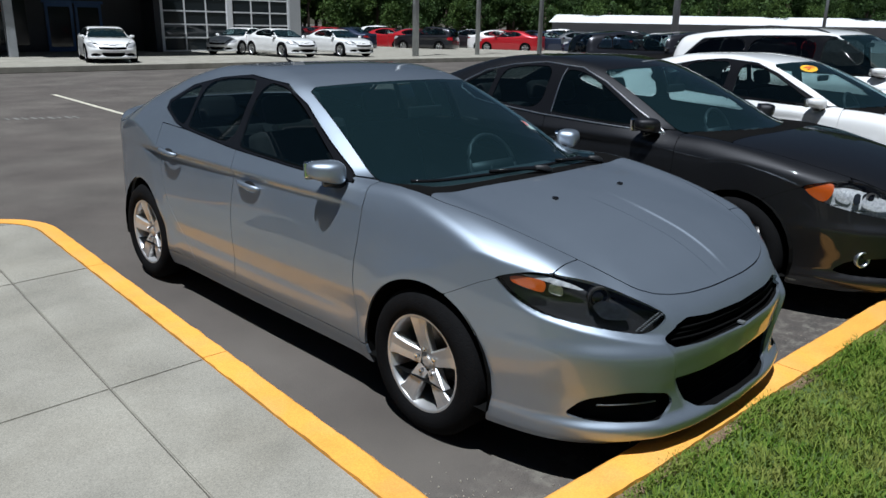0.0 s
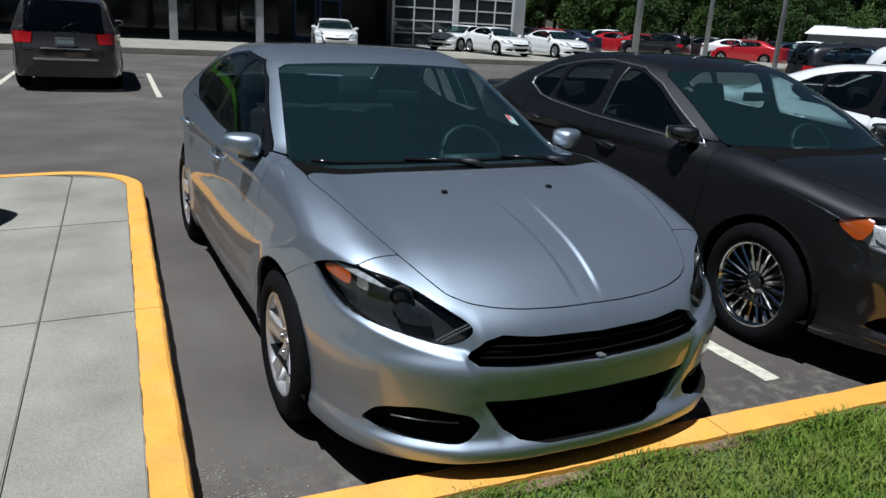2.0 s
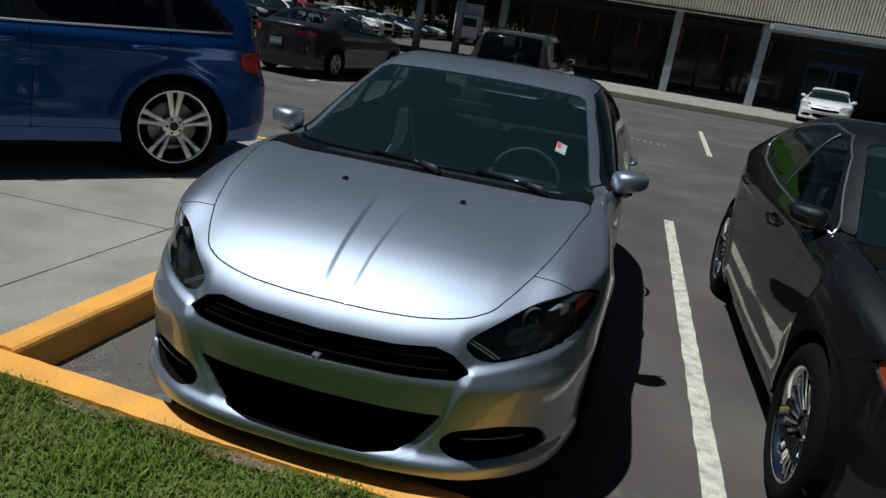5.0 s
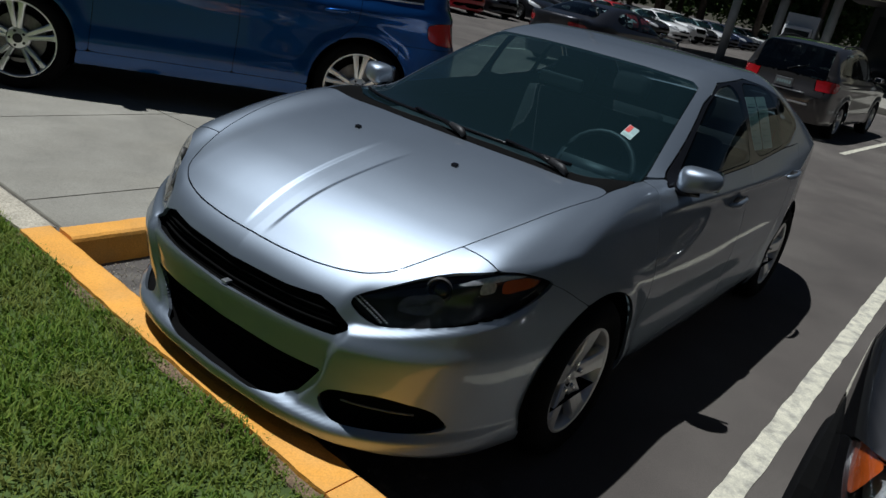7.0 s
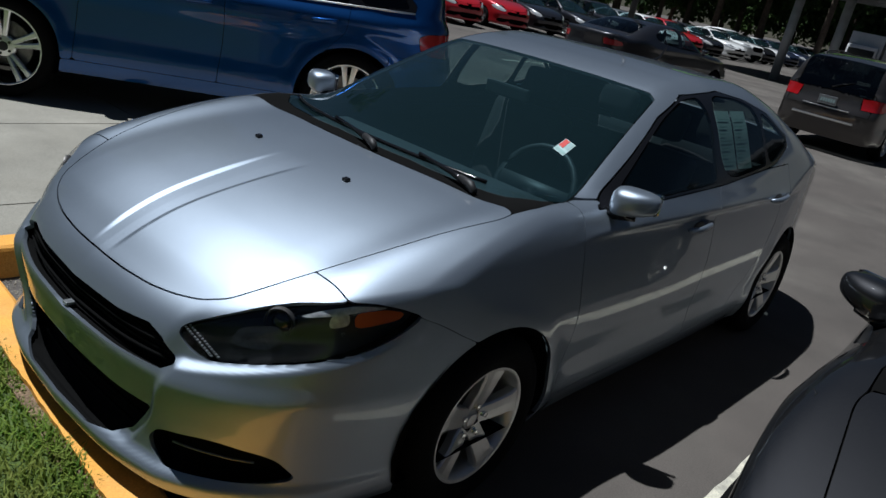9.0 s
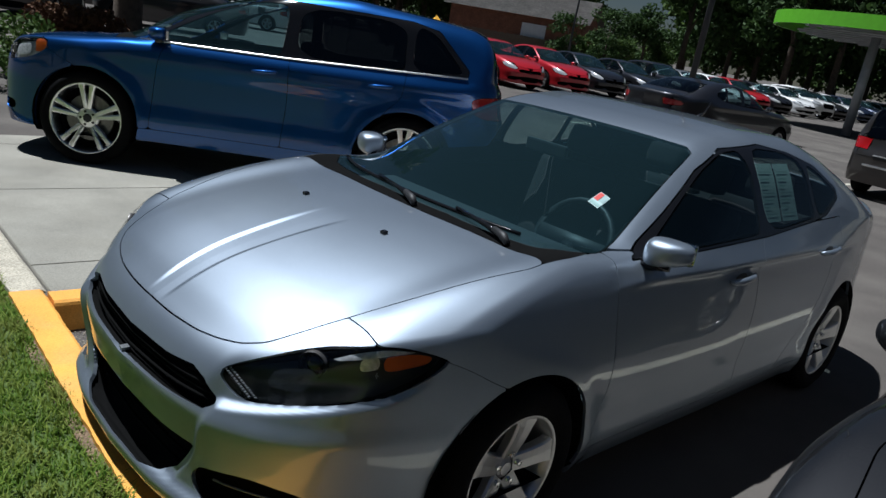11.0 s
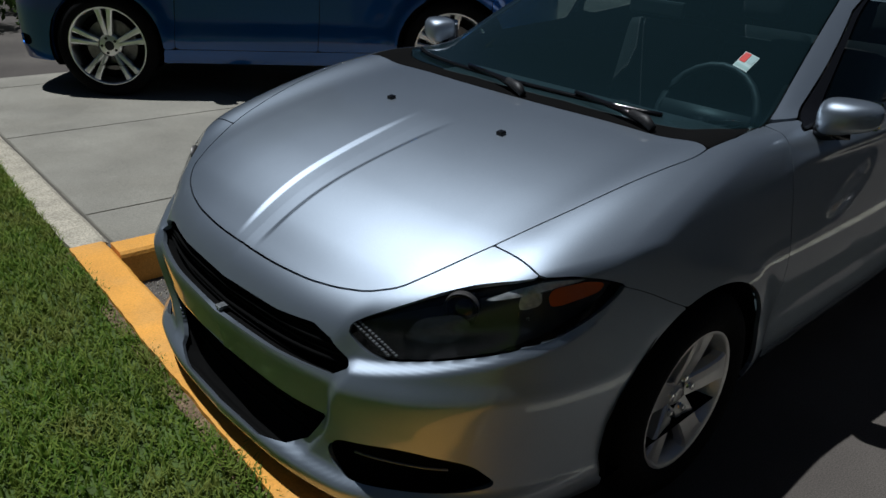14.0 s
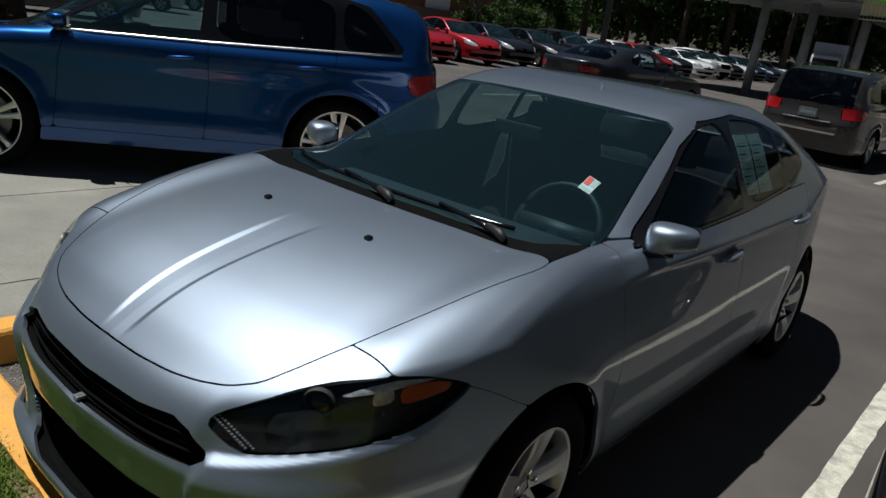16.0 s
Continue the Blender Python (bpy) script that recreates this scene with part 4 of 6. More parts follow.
def handle(parent, s, y, z, side, material, span=0.105):
    """A pull handle over a shallow cup."""
    x = on_side(s, y, z)
    bm = bmesh.new()
    pts = [(side * (on_side(s, y + span * t, z) + 0.004 + 0.026 * (1 - abs(t) ** 4)), y + span * t, z + 0.006 * t) for t in (-1, -0.85, -0.5, 0, 0.5, 0.85, 1)]
    tube(bm, pts, [0.006, 0.011, 0.013, 0.013, 0.013, 0.011, 0.006], 8)
    bmesh.ops.scale(bm, vec=(1, 1, 1.25), space=Matrix.Translation((0, 0, -z)), verts=bm.verts[:])
    h = part("door_handle", bm, material, parent, smooth=True)
    bm = bmesh.new()
    bmesh.ops.create_uvsphere(bm, u_segments=16, v_segments=10, radius=1.0, matrix=Matrix.LocRotScale((side * (x - 0.001), y, z), None, (0.0028, 0.055, 0.021)))
    part("handle_cup", bm, "dark", h, smooth=True)
    return h


def door_mirror(parent, s, y, z, side, material, size=1.0, base="gloss"):
    """A rounded mirror housing on a stalk, with its glass turned to the rear."""
    x = on_side(s, y, z)
    bm = bmesh.new()
    bmesh.ops.create_cube(bm, size=1.0)
    bmesh.ops.subdivide_edges(bm, edges=bm.edges[:], cuts=7, use_grid_fill=True)
    for v in bm.verts:
        p = v.co * 2
        q = Vector([math.copysign(abs(c) ** 0.9, c) for c in p])
        n4 = (abs(p.x) ** 3.2 + abs(p.y) ** 3.2 + abs(p.z) ** 3.2) ** (1 / 3.2)
        q = p / n4 * max(abs(p.x), abs(p.y), abs(p.z))
        taper = 1.0 - 0.30 * max(q.x, 0)
        v.co = Vector((q.x * 0.088, q.y * (0.085 if q.y < 0 else 0.045) * taper, q.z * 0.049 * (1 - 0.22 * q.x) + 0.010 * q.x))
    bmesh.ops.transform(bm, matrix=pose(side * (x + 0.064 * size), y + 0.015, z + 0.055 * size, 0, 0, 20 * side) @ Matrix.Diagonal((side * size, size, size, 1)), verts=bm.verts[:])
    if side < 0:
        bmesh.ops.reverse_faces(bm, faces=bm.faces[:])
    house = part("mirror", bm, material, parent, smooth=True)
    bm = bmesh.new()
    tube(bm, [(side * (x - 0.01), y - 0.01, z - 0.005), (side * (x + 0.05), y, z + 0.008), (side * (x + 0.08), y + 0.01, z + 0.012)], [0.042, 0.034, 0.030], 8)
    bmesh.ops.scale(bm, vec=(1, 1, 0.75), space=Matrix.Translation((0, 0, -z)), verts=bm.verts[:])
    part("stalk", bm, base, house, smooth=True)
    bm = boxes((-0.070, -0.003, -0.042, 0.070, 0.003, 0.042), bevel=0.012)
    bmesh.ops.transform(bm, matrix=pose(side * (x + 0.064 * size), y + 0.062 * size, z + 0.055 * size, 0, 0, 20 * side), verts=bm.verts[:])
    part("mirror_glass", bm, "chrome", house)
    return house


def seat(parent, x, y, z, width=0.25, h=0.62):
    root = empty("seat")
    root.parent = parent
    root.matrix_local = pose(x, y, z)
    part("cushion", boxes((-width, -0.28, 0, width, 0.25, 0.16), bevel=0.05), "seat", root, smooth=True)
    bm = boxes((-width, -0.07, 0.0, width, 0.07, h), bevel=0.05)
    bmesh.ops.transform(bm, matrix=pose(0, 0.22, 0.10, -16), verts=bm.verts[:])
    part("backrest", bm, "seat", root, smooth=True)
    bm = boxes((-0.13, -0.05, h + 0.04, 0.13, 0.05, h + 0.21), bevel=0.045)
    bmesh.ops.transform(bm, matrix=pose(0, 0.22, 0.10, -16), verts=bm.verts[:])
    part("headrest", bm, "seat", root, smooth=True)


def make_car(name, s, nu, nv, paint_key, style, label, category="car", detail=2, privacy=False, chrome=False, wheel_n=44, low_glass="glass_side", rails=False):
    """A whole car, its nose at y = 0 and its wheels on z = 0."""
    root = empty(name, label=label, category=category)
    s.root = root
    P = car_grid(s, nu, nv)
    N = body_normal(s, P)
    s.P, s.N = P, N
    X, Y, Z = np.moveaxis(P, -1, 0)
    yy = yy_of(s, X, Y)
    green = lower_body(s, X, Y, Z) - upper_body(s, X, Y, Z)            # > 0 on the greenhouse
    arch = np.where(X > 0.45, np.minimum(np.hypot(Y - s.axle_f, Z - s.tyre), np.hypot(Y - s.axle_r, Z - s.tyre)) - s.arch, 1.0)
    low = s.sill - Z
    gap = 0.0022 if detail >= 2 else 0.004
    front = np.where(Y < 1.2, 0, 1.0)

    def only(g, cond):
        return np.where(cond, g, 1.0)

    sideways = N[..., 0] > 0.35
    glass_f = only(poly(Y, Z, soft_outline(s.glass_f)), sideways)
    glass_r = only(poly(Y, Z, soft_outline(s.glass_r)), sideways)
    glass_q = only(poly(Y, Z, soft_outline(s.glass_q)), sideways) if s.glass_q else np.ones_like(X)
    trim = only(poly(Y, Z, s.trim), sideways & (Z > 0.9))
    screen = only(poly(X, yy, s.screen), (green > (-0.10 if s.lean else -0.02)) & (Y < 2.6 * s.scale_y))
    rear = only(poly(X, yy, s.rear_screen), (Y > 3 * s.scale_y) & (green > -0.03))
    hood = only(poly(X, Y, soft_outline(s.hood)), (Z > 0.62) & (green < 0.06))
    cowl = only(poly(X, Y, s.cowl), (Z > 0.85))
    trunk = only(poly(X, Y, s.trunk), Z > 0.72)
    lamp = only(poly(Y, Z, soft_outline(s.lamp)), (X > s.lamp_min_x) & (Y < 1.2))
    tail = only(poly(Y, Z, soft_outline(s.tail_lamp)), (X > s.tail_min_x if s.tail_min_x else X > 0.45) & (Y > 3))
    grille = only(poly(X, Z, s.grille), Y < 0.6)
    intake = only(poly(X, Z, s.intake), Y < 0.6)
    fog = only(poly(X, Z, soft_outline(s.fog)), Y < 0.9) if s.fog else np.ones_like(X)
    ya, yb, yc = seam_fn(s.seam_a)(Z), seam_fn(s.seam_b)(Z), seam_fn(s.seam_c)(Z)
    below = np.maximum(Z - s.belt(Y) - 0.02, s.door_bottom - Z)
    door_f = only(np.maximum(np.maximum(ya - Y, Y - yb), below), X > 0.4)
    door_r = only(np.maximum(np.maximum(yb - Y, Y - yc), below), X > 0.4)
    nose_line = curve([a for a, b in s.nose_seam], [b for a, b in s.nose_seam])(Z)
    wing = only(np.maximum(np.maximum(nose_line - Y, Y - ya), np.maximum(s.door_bottom - Z, -0.3 + 0 * Z)), (X > 0.3))
    wing = np.maximum(wing, np.where(green > 0.03, 0.01, -1))
    bumper = np.maximum(Y - nose_line, -1.0) + 0 * X
    rear_bumper = only(np.maximum(s.length - 0.62 - Y, Z - 0.80), Y > 3)
    rocker = only(np.maximum(Z - s.door_bottom, np.maximum(s.axle_f - Y, Y - s.axle_r)), X > 0.4)
    rest = -np.ones_like(X)

    done = [-arch, low]
    cuts = {}

    def take(key, g, holes_only=False):
        full = g.copy()
        for d in done:
            full = np.maximum(full, -d) if d is not done[0] and d is not done[1] else full
        full = np.maximum(full, np.maximum(-arch, low))
        cuts[key] = full + gap
        done.append(g)

    order = [("glass_f", glass_f), ("glass_r", glass_r), ("glass_q", glass_q), ("screen", screen), ("rear", rear), ("grille", grille), ("intake", intake), ("fog", fog), ("lamp", lamp), ("tail", tail), ("trim", trim), ("hood", hood), ("cowl", cowl), ("trunk", trunk)]
    if detail >= 2:
        order += [("door_f", door_f), ("door_r", door_r), ("rocker", rocker), ("wing", wing), ("bumper", bumper), ("rear_bumper", rear_bumper)]
    order += [("rest", rest)]
    for key, g in order:
        take(key, g)

    def make(key, central, skirt=0.014):
        return panel_mesh(s, P, cuts[key], central, skirt)

    sk = 0.014 if detail >= 1 else 0.0
    part("body_shell", make("rest", True, sk), paint_key, root)
    part("hood", make("hood", True, sk), paint_key, root)
    part("trunk_lid", make("trunk", True, sk), paint_key, root)
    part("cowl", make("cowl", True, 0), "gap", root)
    part("windscreen", make("screen", True, 0), "glass", root)
    part("rear_window", make("rear", True, 0), "glass_dark" if privacy else "glass_rear", root)
    both("window_trim", make("trim", False, sk), "gloss", root)
    if detail >= 2:
        for d, key, gkey, hy, hz in (("front_door", "door_f", "glass_f", s.handle_f, 0), ("rear_door", "door_r", "glass_r", s.handle_r, 0)):
            for i, ob in enumerate(both(d, make(key, False), paint_key, root)):
                me = make(gkey, False, 0)
                part("window_pane", me if i == 0 else flipped(me), "glass_dark" if privacy and d == "rear_door" else low_glass, ob)
                handle(ob, s, *hy, 1 - 2 * i, "chrome" if chrome else paint_key)
        both("front_wing", make("wing", False), paint_key, root)
        both("rocker_panel", make("rocker", False), paint_key, root)
        part("front_bumper", make("bumper", True), paint_key, root)
        part("rear_bumper", make("rear_bumper", True), paint_key, root)
    else:
        both("window_pane", make("glass_f", False, 0), low_glass, root)
        both("window_pane", make("glass_r", False, 0), "glass_dark" if privacy else low_glass, root)
    if s.glass_q:
        both("quarter_window", make("glass_q", False, 0), "glass_dark" if privacy else low_glass, root)
    if detail >= 1:
        lamps = both("headlight", make("lamp", False, 0.03), "lens", root)
        both("tail_light", make("tail", False, 0.02), "tail", root)
    else:
        both("headlight", make("lamp", False, 0), "clearlamp", root)
        both("tail_light", make("tail", False, 0), "tail", root)
        lamps = []
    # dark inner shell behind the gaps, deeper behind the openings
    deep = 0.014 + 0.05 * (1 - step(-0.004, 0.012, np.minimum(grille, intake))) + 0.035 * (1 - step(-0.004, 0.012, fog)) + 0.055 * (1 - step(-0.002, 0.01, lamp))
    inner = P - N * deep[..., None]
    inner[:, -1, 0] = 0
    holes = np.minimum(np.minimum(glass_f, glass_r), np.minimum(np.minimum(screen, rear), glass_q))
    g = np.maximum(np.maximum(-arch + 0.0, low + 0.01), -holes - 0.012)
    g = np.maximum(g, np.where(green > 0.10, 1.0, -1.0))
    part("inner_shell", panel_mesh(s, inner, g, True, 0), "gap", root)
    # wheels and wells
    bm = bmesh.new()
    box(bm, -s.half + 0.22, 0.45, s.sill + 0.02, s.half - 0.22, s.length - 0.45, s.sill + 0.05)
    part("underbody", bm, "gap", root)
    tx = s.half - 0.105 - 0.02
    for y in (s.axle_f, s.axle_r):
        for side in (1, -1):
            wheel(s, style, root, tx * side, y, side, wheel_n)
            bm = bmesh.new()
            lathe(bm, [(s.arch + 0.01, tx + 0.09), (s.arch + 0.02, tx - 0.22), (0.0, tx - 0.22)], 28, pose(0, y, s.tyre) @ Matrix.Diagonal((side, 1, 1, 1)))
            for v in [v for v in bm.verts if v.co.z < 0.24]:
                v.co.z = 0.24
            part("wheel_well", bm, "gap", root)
    # cabin
    if detail >= 1:
        floor_y0, floor_y1 = s.cabin
        part("dashboard", boxes((-0.66, floor_y0 - 0.12, 0.62, 0.66, floor_y0 + 0.28, 0.93), bevel=0.05), "dash", root, smooth=True)
        part("cabin_floor", boxes((-s.half + 0.05, s.axle_f + s.arch + 0.03, s.sill + 0.06, s.half - 0.05, s.axle_r - s.arch - 0.03, s.sill + 0.10)), "dash", root)
        part("parcel_shelf", boxes((-0.60, floor_y1 - 0.12, 0.88, 0.60, floor_y1 + 0.40, 0.93)), "dash", root)
        for x in (-0.37, 0.37):
            seat(root, x, floor_y0 + 1.02, 0.36)
            seat(root, x * 0.95, floor_y0 + 1.90, 0.38, 0.30, 0.52)
        bm = bmesh.new()
        ring = [(0.185 * math.cos(a), 0, 0.185 * math.sin(a)) for a in np.linspace(0, 2 * math.pi, 25)[:-1]]
        tube(bm, ring + ring[:1], 0.014, 8)
        box(bm, -0.17, -0.012, -0.03, 0.17, 0.012, 0.03)
        box(bm, -0.03, -0.012, -0.17, 0.03, 0.012, 0.0)
        bmesh.ops.transform(bm, matrix=pose(0.37, floor_y0 + 0.42, 0.90, -25), verts=bm.verts[:])
        part("steering_wheel", bm, "dark", root, smooth=True)
        bm = boxes((-0.12, -0.012, -0.03, 0.12, 0.012, 0.03), bevel=0.01)
        zt = on_top(s, 0, s.mirror_in) - 0.09
        bmesh.ops.transform(bm, matrix=pose(0, s.mirror_in + 0.05, zt), verts=bm.verts[:])
        part("rear_view_mirror", bm, "dark", root)
    if s.mirror:
        for side in (1, -1):
            door_mirror(root, s, *s.mirror, side, s.mirror_paint or paint_key, s.mirror_size)
    return root, lamps



# ---- ground and the parking lot ----
LOT = pose(0, 0, 0, 0, 0, -2.8)


def lot(ob):
    ob.matrix_world = LOT @ ob.matrix_world
    return ob


def sheet(name, x0, y0, x1, y1, z, material, nx=1, ny=1):
    bm = bmesh.new()
    bmesh.ops.create_grid(bm, x_segments=nx, y_segments=ny, size=0.5, matrix=Matrix.LocRotScale(((x0 + x1) / 2, (y0 + y1) / 2, z), None, (x1 - x0, y1 - y0, 1)))
    return part(name, bm, material)


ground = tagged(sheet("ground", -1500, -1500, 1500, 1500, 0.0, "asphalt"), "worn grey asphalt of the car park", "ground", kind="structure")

TILT_BY = -1.9
KX, KY0, KY1, KXL, KH = -1.33, 0.13, 5.50, -6.75, 0.145    # kerb's outer side, front, far end, far left, height


TILT = LOT @ pose(KX, 0, KH) @ pose(0, 0, 0, 0, TILT_BY, 0) @ pose(-KX, 0, -KH) @ LOT.inverted()      # the slabs fall away from the kerb


def kerb_section(pts, width, material, name, parent, round_top=0.02):
    """A kerb stone run along points, its outer face to the right of the way; worn round on top."""
    bm = bmesh.new()
    rows = []
    pts = [Vector((*p, 0)) for p in pts]
    for i, p in enumerate(pts):
        d = (pts[min(i + 1, len(pts) - 1)] - pts[max(i - 1, 0)]).normalized()
        n = Vector((d.y, -d.x, 0))
        w = 0.005 * noise.noise(p * 7.0) + random.uniform(-0.002, 0.002)
        back = width + 0.005 * noise.noise(p * 5.0 + Vector((9, 0, 0))) + random.uniform(-0.003, 0.003)
        prof = ((0.012 + w, -0.02), (w, KH - round_top), (w - round_top * 0.3, KH - round_top * 0.3), (w - round_top, KH + 0.004), (-back, KH + 0.004), (-back, -0.02))
        rows.append([bm.verts.new(p + n * a + Vector((0, 0, b))) for a, b in prof])
    for a, b in zip(rows, rows[1:]):
        for i in range(5):
            bm.faces.new((a[i], b[i], b[i + 1], a[i + 1]))
    bm.faces.new(rows[0][::-1])
    bm.faces.new(rows[-1])
    bmesh.ops.recalc_face_normals(bm, faces=bm.faces[:])
    return part(name, bm, material, parent)


def line_pts(a, b, n):
    return [(a[0] + (b[0] - a[0]) * i / n, a[1] + (b[1] - a[1]) * i / n) for i in range(n + 1)]


kerb = lot(empty("kerb", label="orange painted concrete kerb round the island and the lawn", category="kerb", kind="structure"))
R = 0.75
kerb_far = lot(empty("kerb", label="bare and painted kerb stones at the far sides of the island", category="kerb", kind="structure"))
kerb_far.matrix_world = TILT @ kerb_far.matrix_world
for a, b in ((KY0 + 0.006, 1.87), (1.876, 3.62), (3.626, KY1 - R)):
    kerb_section(line_pts((KX, b), (KX, a), 44)[::-1], 0.13, "kerb_paint", "kerb_stone", kerb)
arc = [(KX - R + R * math.cos(t), KY1 - R + R * math.sin(t)) for t in np.linspace(0, math.pi / 2, 14)]
kerb_section(arc, 0.13, "kerb_paint", "kerb_stone", kerb_far)
kerb_section(line_pts((KX - R - 0.006, KY1), (KXL, KY1), 30), 0.13, "kerb_paint", "kerb_stone", kerb_far)
for x0, x1 in ((-1.50, 0.62), (0.626, 2.9), (2.906, 5.9), (5.906, 8.9), (8.906, 12.0)):
    kerb_section(line_pts((x1, KY0), (x0, KY0), 54), 0.152, "kerb_paint", "kerb_stone", kerb)
for x0, x1 in ((-4.5, -1.506), (-7.6, -4.506), (-10.6, -7.606)):
    kerb_section(line_pts((x1, KY0 + 0.02), (x0, KY0 + 0.02), 18), 0.165, "kerb_raw", "kerb_stone", kerb_far, 0.03)

# bare earth between the kerb and the grass
bm = bmesh.new()
edge = np.linspace(-1.5, 12.0, 260)
near = [bm.verts.new((x, KY0 - 0.140, KH - 0.012)) for x in edge]
far = [bm.verts.new((x, KY0 - 0.192 - 0.012 * noise.noise((x * 4.0, 0.0, 0.0)), KH - 0.022)) for x in edge]
low = [bm.verts.new((x, KY0 - 0.20, 0.08)) for x in edge]
for i in range(len(edge) - 1):
    bm.faces.new((near[i], far[i], far[i + 1], near[i + 1]))
    bm.faces.new((far[i], low[i], low[i + 1], far[i + 1]))
lot(tagged(part("earth_strip", bm, "earth"), "bare brown earth strip along the back of the kerb", "earth", kind="structure"))

# concrete slabs of the island
walkway = lot(empty("pavement", label="pale broom-finished concrete slabs of the island", category="pavement", kind="structure"))
XS, YS = [KX - 0.13, -1.89, -3.56, -5.25, KXL], [KY0 + 0.02, 1.87, 3.62, KY1 - 0.13]
for xa, xb in zip(XS, XS[1:]):
    for ya, yb in zip(YS, YS[1:]):
        bm = bmesh.new()
        g_ = 0.0028
        x0, x1, y0, y1 = xb + g_, xa - g_, ya + g_, yb - g_
        corner = xa == XS[0] and yb == YS[-1]
        if corner:
            r = R - 0.13 - g_
            ring = [(x0, y0), (x1, y0)] + [(x1 - r + r * math.cos(t), y1 - r + r * math.sin(t)) for t in np.linspace(0, math.pi / 2, 10)] + [(x0, y1)]
        else:
            ring = [(x0, y0), (x1, y0), (x1, y1), (x0, y1)]
        f = bm.faces.new([bm.verts.new((*p, KH)) for p in ring])
        e = bmesh.ops.extrude_face_region(bm, geom=[f])
        for v in [v for v in e["geom"] if isinstance(v, bmesh.types.BMVert)]:
            v.co.z = 0.02
        top = [e_ for e_ in bm.edges if all(v.co.z > 0.1 for v in e_.verts)]
        bmesh.ops.bevel(bm, geom=top, offset=0.0045, segments=2, affect="EDGES")
        bmesh.ops.recalc_face_normals(bm, faces=bm.faces[:])
        part("slab", bm, "concrete", walkway)
bm = boxes((KXL, KY0, 0.0, KX - 0.13, KY1 - R, KH - 0.012), (KXL, KY1 - R, 0.0, KX - R, KY1 - 0.10, KH - 0.012))
part("bedding", bm, "joint", walkway)
walkway.matrix_world = TILT @ walkway.matrix_world

# lawn in front of the kerb
bm = bmesh.new()
bmesh.ops.create_grid(bm, x_segments=120, y_segments=40, size=0.5, matrix=Matrix.LocRotScale((0.5, -3.04, 0.112), None, (23, 6.0, 1)))
for v in bm.verts:
    v.co.z += 0.008 * noise.noise(v.co * 1.3) + 0.005 * noise.noise(v.co * 6)
lot(tagged(part("lawn", bm, "soil", smooth=True), "dark soil under short mown grass", "lawn", kind="structure"))


def blades(name, x0, x1, y0, y1, n, z, seed, height=0.05):
    rng = np.random.default_rng(seed)
    x, y = rng.uniform(x0, x1, n), rng.uniform(y0, y1, n)
    y = np.where(rng.random(n) < 0.06, y1 + rng.uniform(-0.01, 0.035, n), y)
    clump = np.array([noise.noise((a * 3.0, b * 3.0, 0.0)) for a, b in zip(x, y)])
    h = height * (0.7 + 0.5 * rng.random(n) + 0.5 * clump)
    ang, lean = rng.uniform(0, 6.283, n), rng.uniform(0.2, 1.3, n)
    w = rng.uniform(0.0022, 0.0048, n)
    base = np.stack([x, y, np.full(n, z) + 0.012 * clump], -1)
    side = np.stack([np.cos(ang), np.sin(ang), 0 * ang], -1) * w[:, None]
    bend = np.stack([-np.sin(ang), np.cos(ang), 0 * ang], -1) * (h * lean)[:, None]
    up = np.stack([0 * h, 0 * h, h], -1)
    V = np.stack([base - side, base + side, base + 0.4 * bend + 0.65 * up + 0.7 * side, base + 0.4 * bend + 0.65 * up - 0.7 * side, base + bend + up], 1).reshape(-1, 3)
    i = np.arange(n)[:, None] * 5
    me = bpy.data.meshes.new(name)
    me.from_pydata(V.tolist(), [], (i + [0, 1, 2, 3]).tolist() + (i + [3, 2, 4]).tolist())
    return lot(tagged(part(name, me, "grass"), "short mown green grass along the kerb", "grass", kind="stuff"))


blades("grass", -4.2, 4.5, -1.9, -0.052, 150000, 0.114, 3, 0.034)

# painted bay lines
def bay_line(x, y0, y1, w=0.10, z=0.004, seed=1):
    rng = random.Random(seed)
    bm = bmesh.new()
    n = 60
    a = [bm.verts.new((x - w / 2 + rng.uniform(-0.004, 0.004), y0 + (y1 - y0) * i / n, z)) for i in range(n + 1)]
    b = [bm.verts.new((x + w / 2 + rng.uniform(-0.004, 0.004), y0 + (y1 - y0) * i / n, z)) for i in range(n + 1)]
    for i in range(n):
        bm.faces.new((a[i], b[i], b[i + 1], a[i + 1]))
    return tagged(part("bay_line", bm, "line"), "worn white painted parking bay line", "road marking", group="bay lines", kind="structure")


first_line = bay_line(0.0, 0.0, 5.5, 0.098)
first_line.matrix_world = pose(1.455, 0.43, 0, 0, 0, -0.6)
lot(bay_line(4.17, 0.42, 5.6, seed=2))
lot(bay_line(6.92, 0.42, 5.6, seed=3))

# a worn painted word on the far asphalt, past reading
word = tagged(new("floor_marking"), "faded white painted lettering worn into the asphalt", "marking")
for k in range(9):
    x, h = 0.72 + 0.125 * k, 0.26 + 0.10 * ((k * 7) % 3) / 2
    bm = boxes((x, 13.25 - 0.35 * (x - 0.72) - h / 2, 0.002, x + 0.045 + 0.02 * (k % 2), 13.25 - 0.35 * (x - 0.72) + h / 2, 0.005))
    part("print_bar", bm, "faded", word)

# ---- the silver saloon ----
HS = hero_spec()
HS.handle_f, HS.handle_r, HS.mirror = (2.27, 0.862), (3.14, 0.925), (1.58, 0.980)
hero, hero_lamps = make_car("car", HS, 620, 270, "silver", STYLE_STAR, "silver four-door saloon car parked beside the orange kerb", detail=2, wheel_n=56)


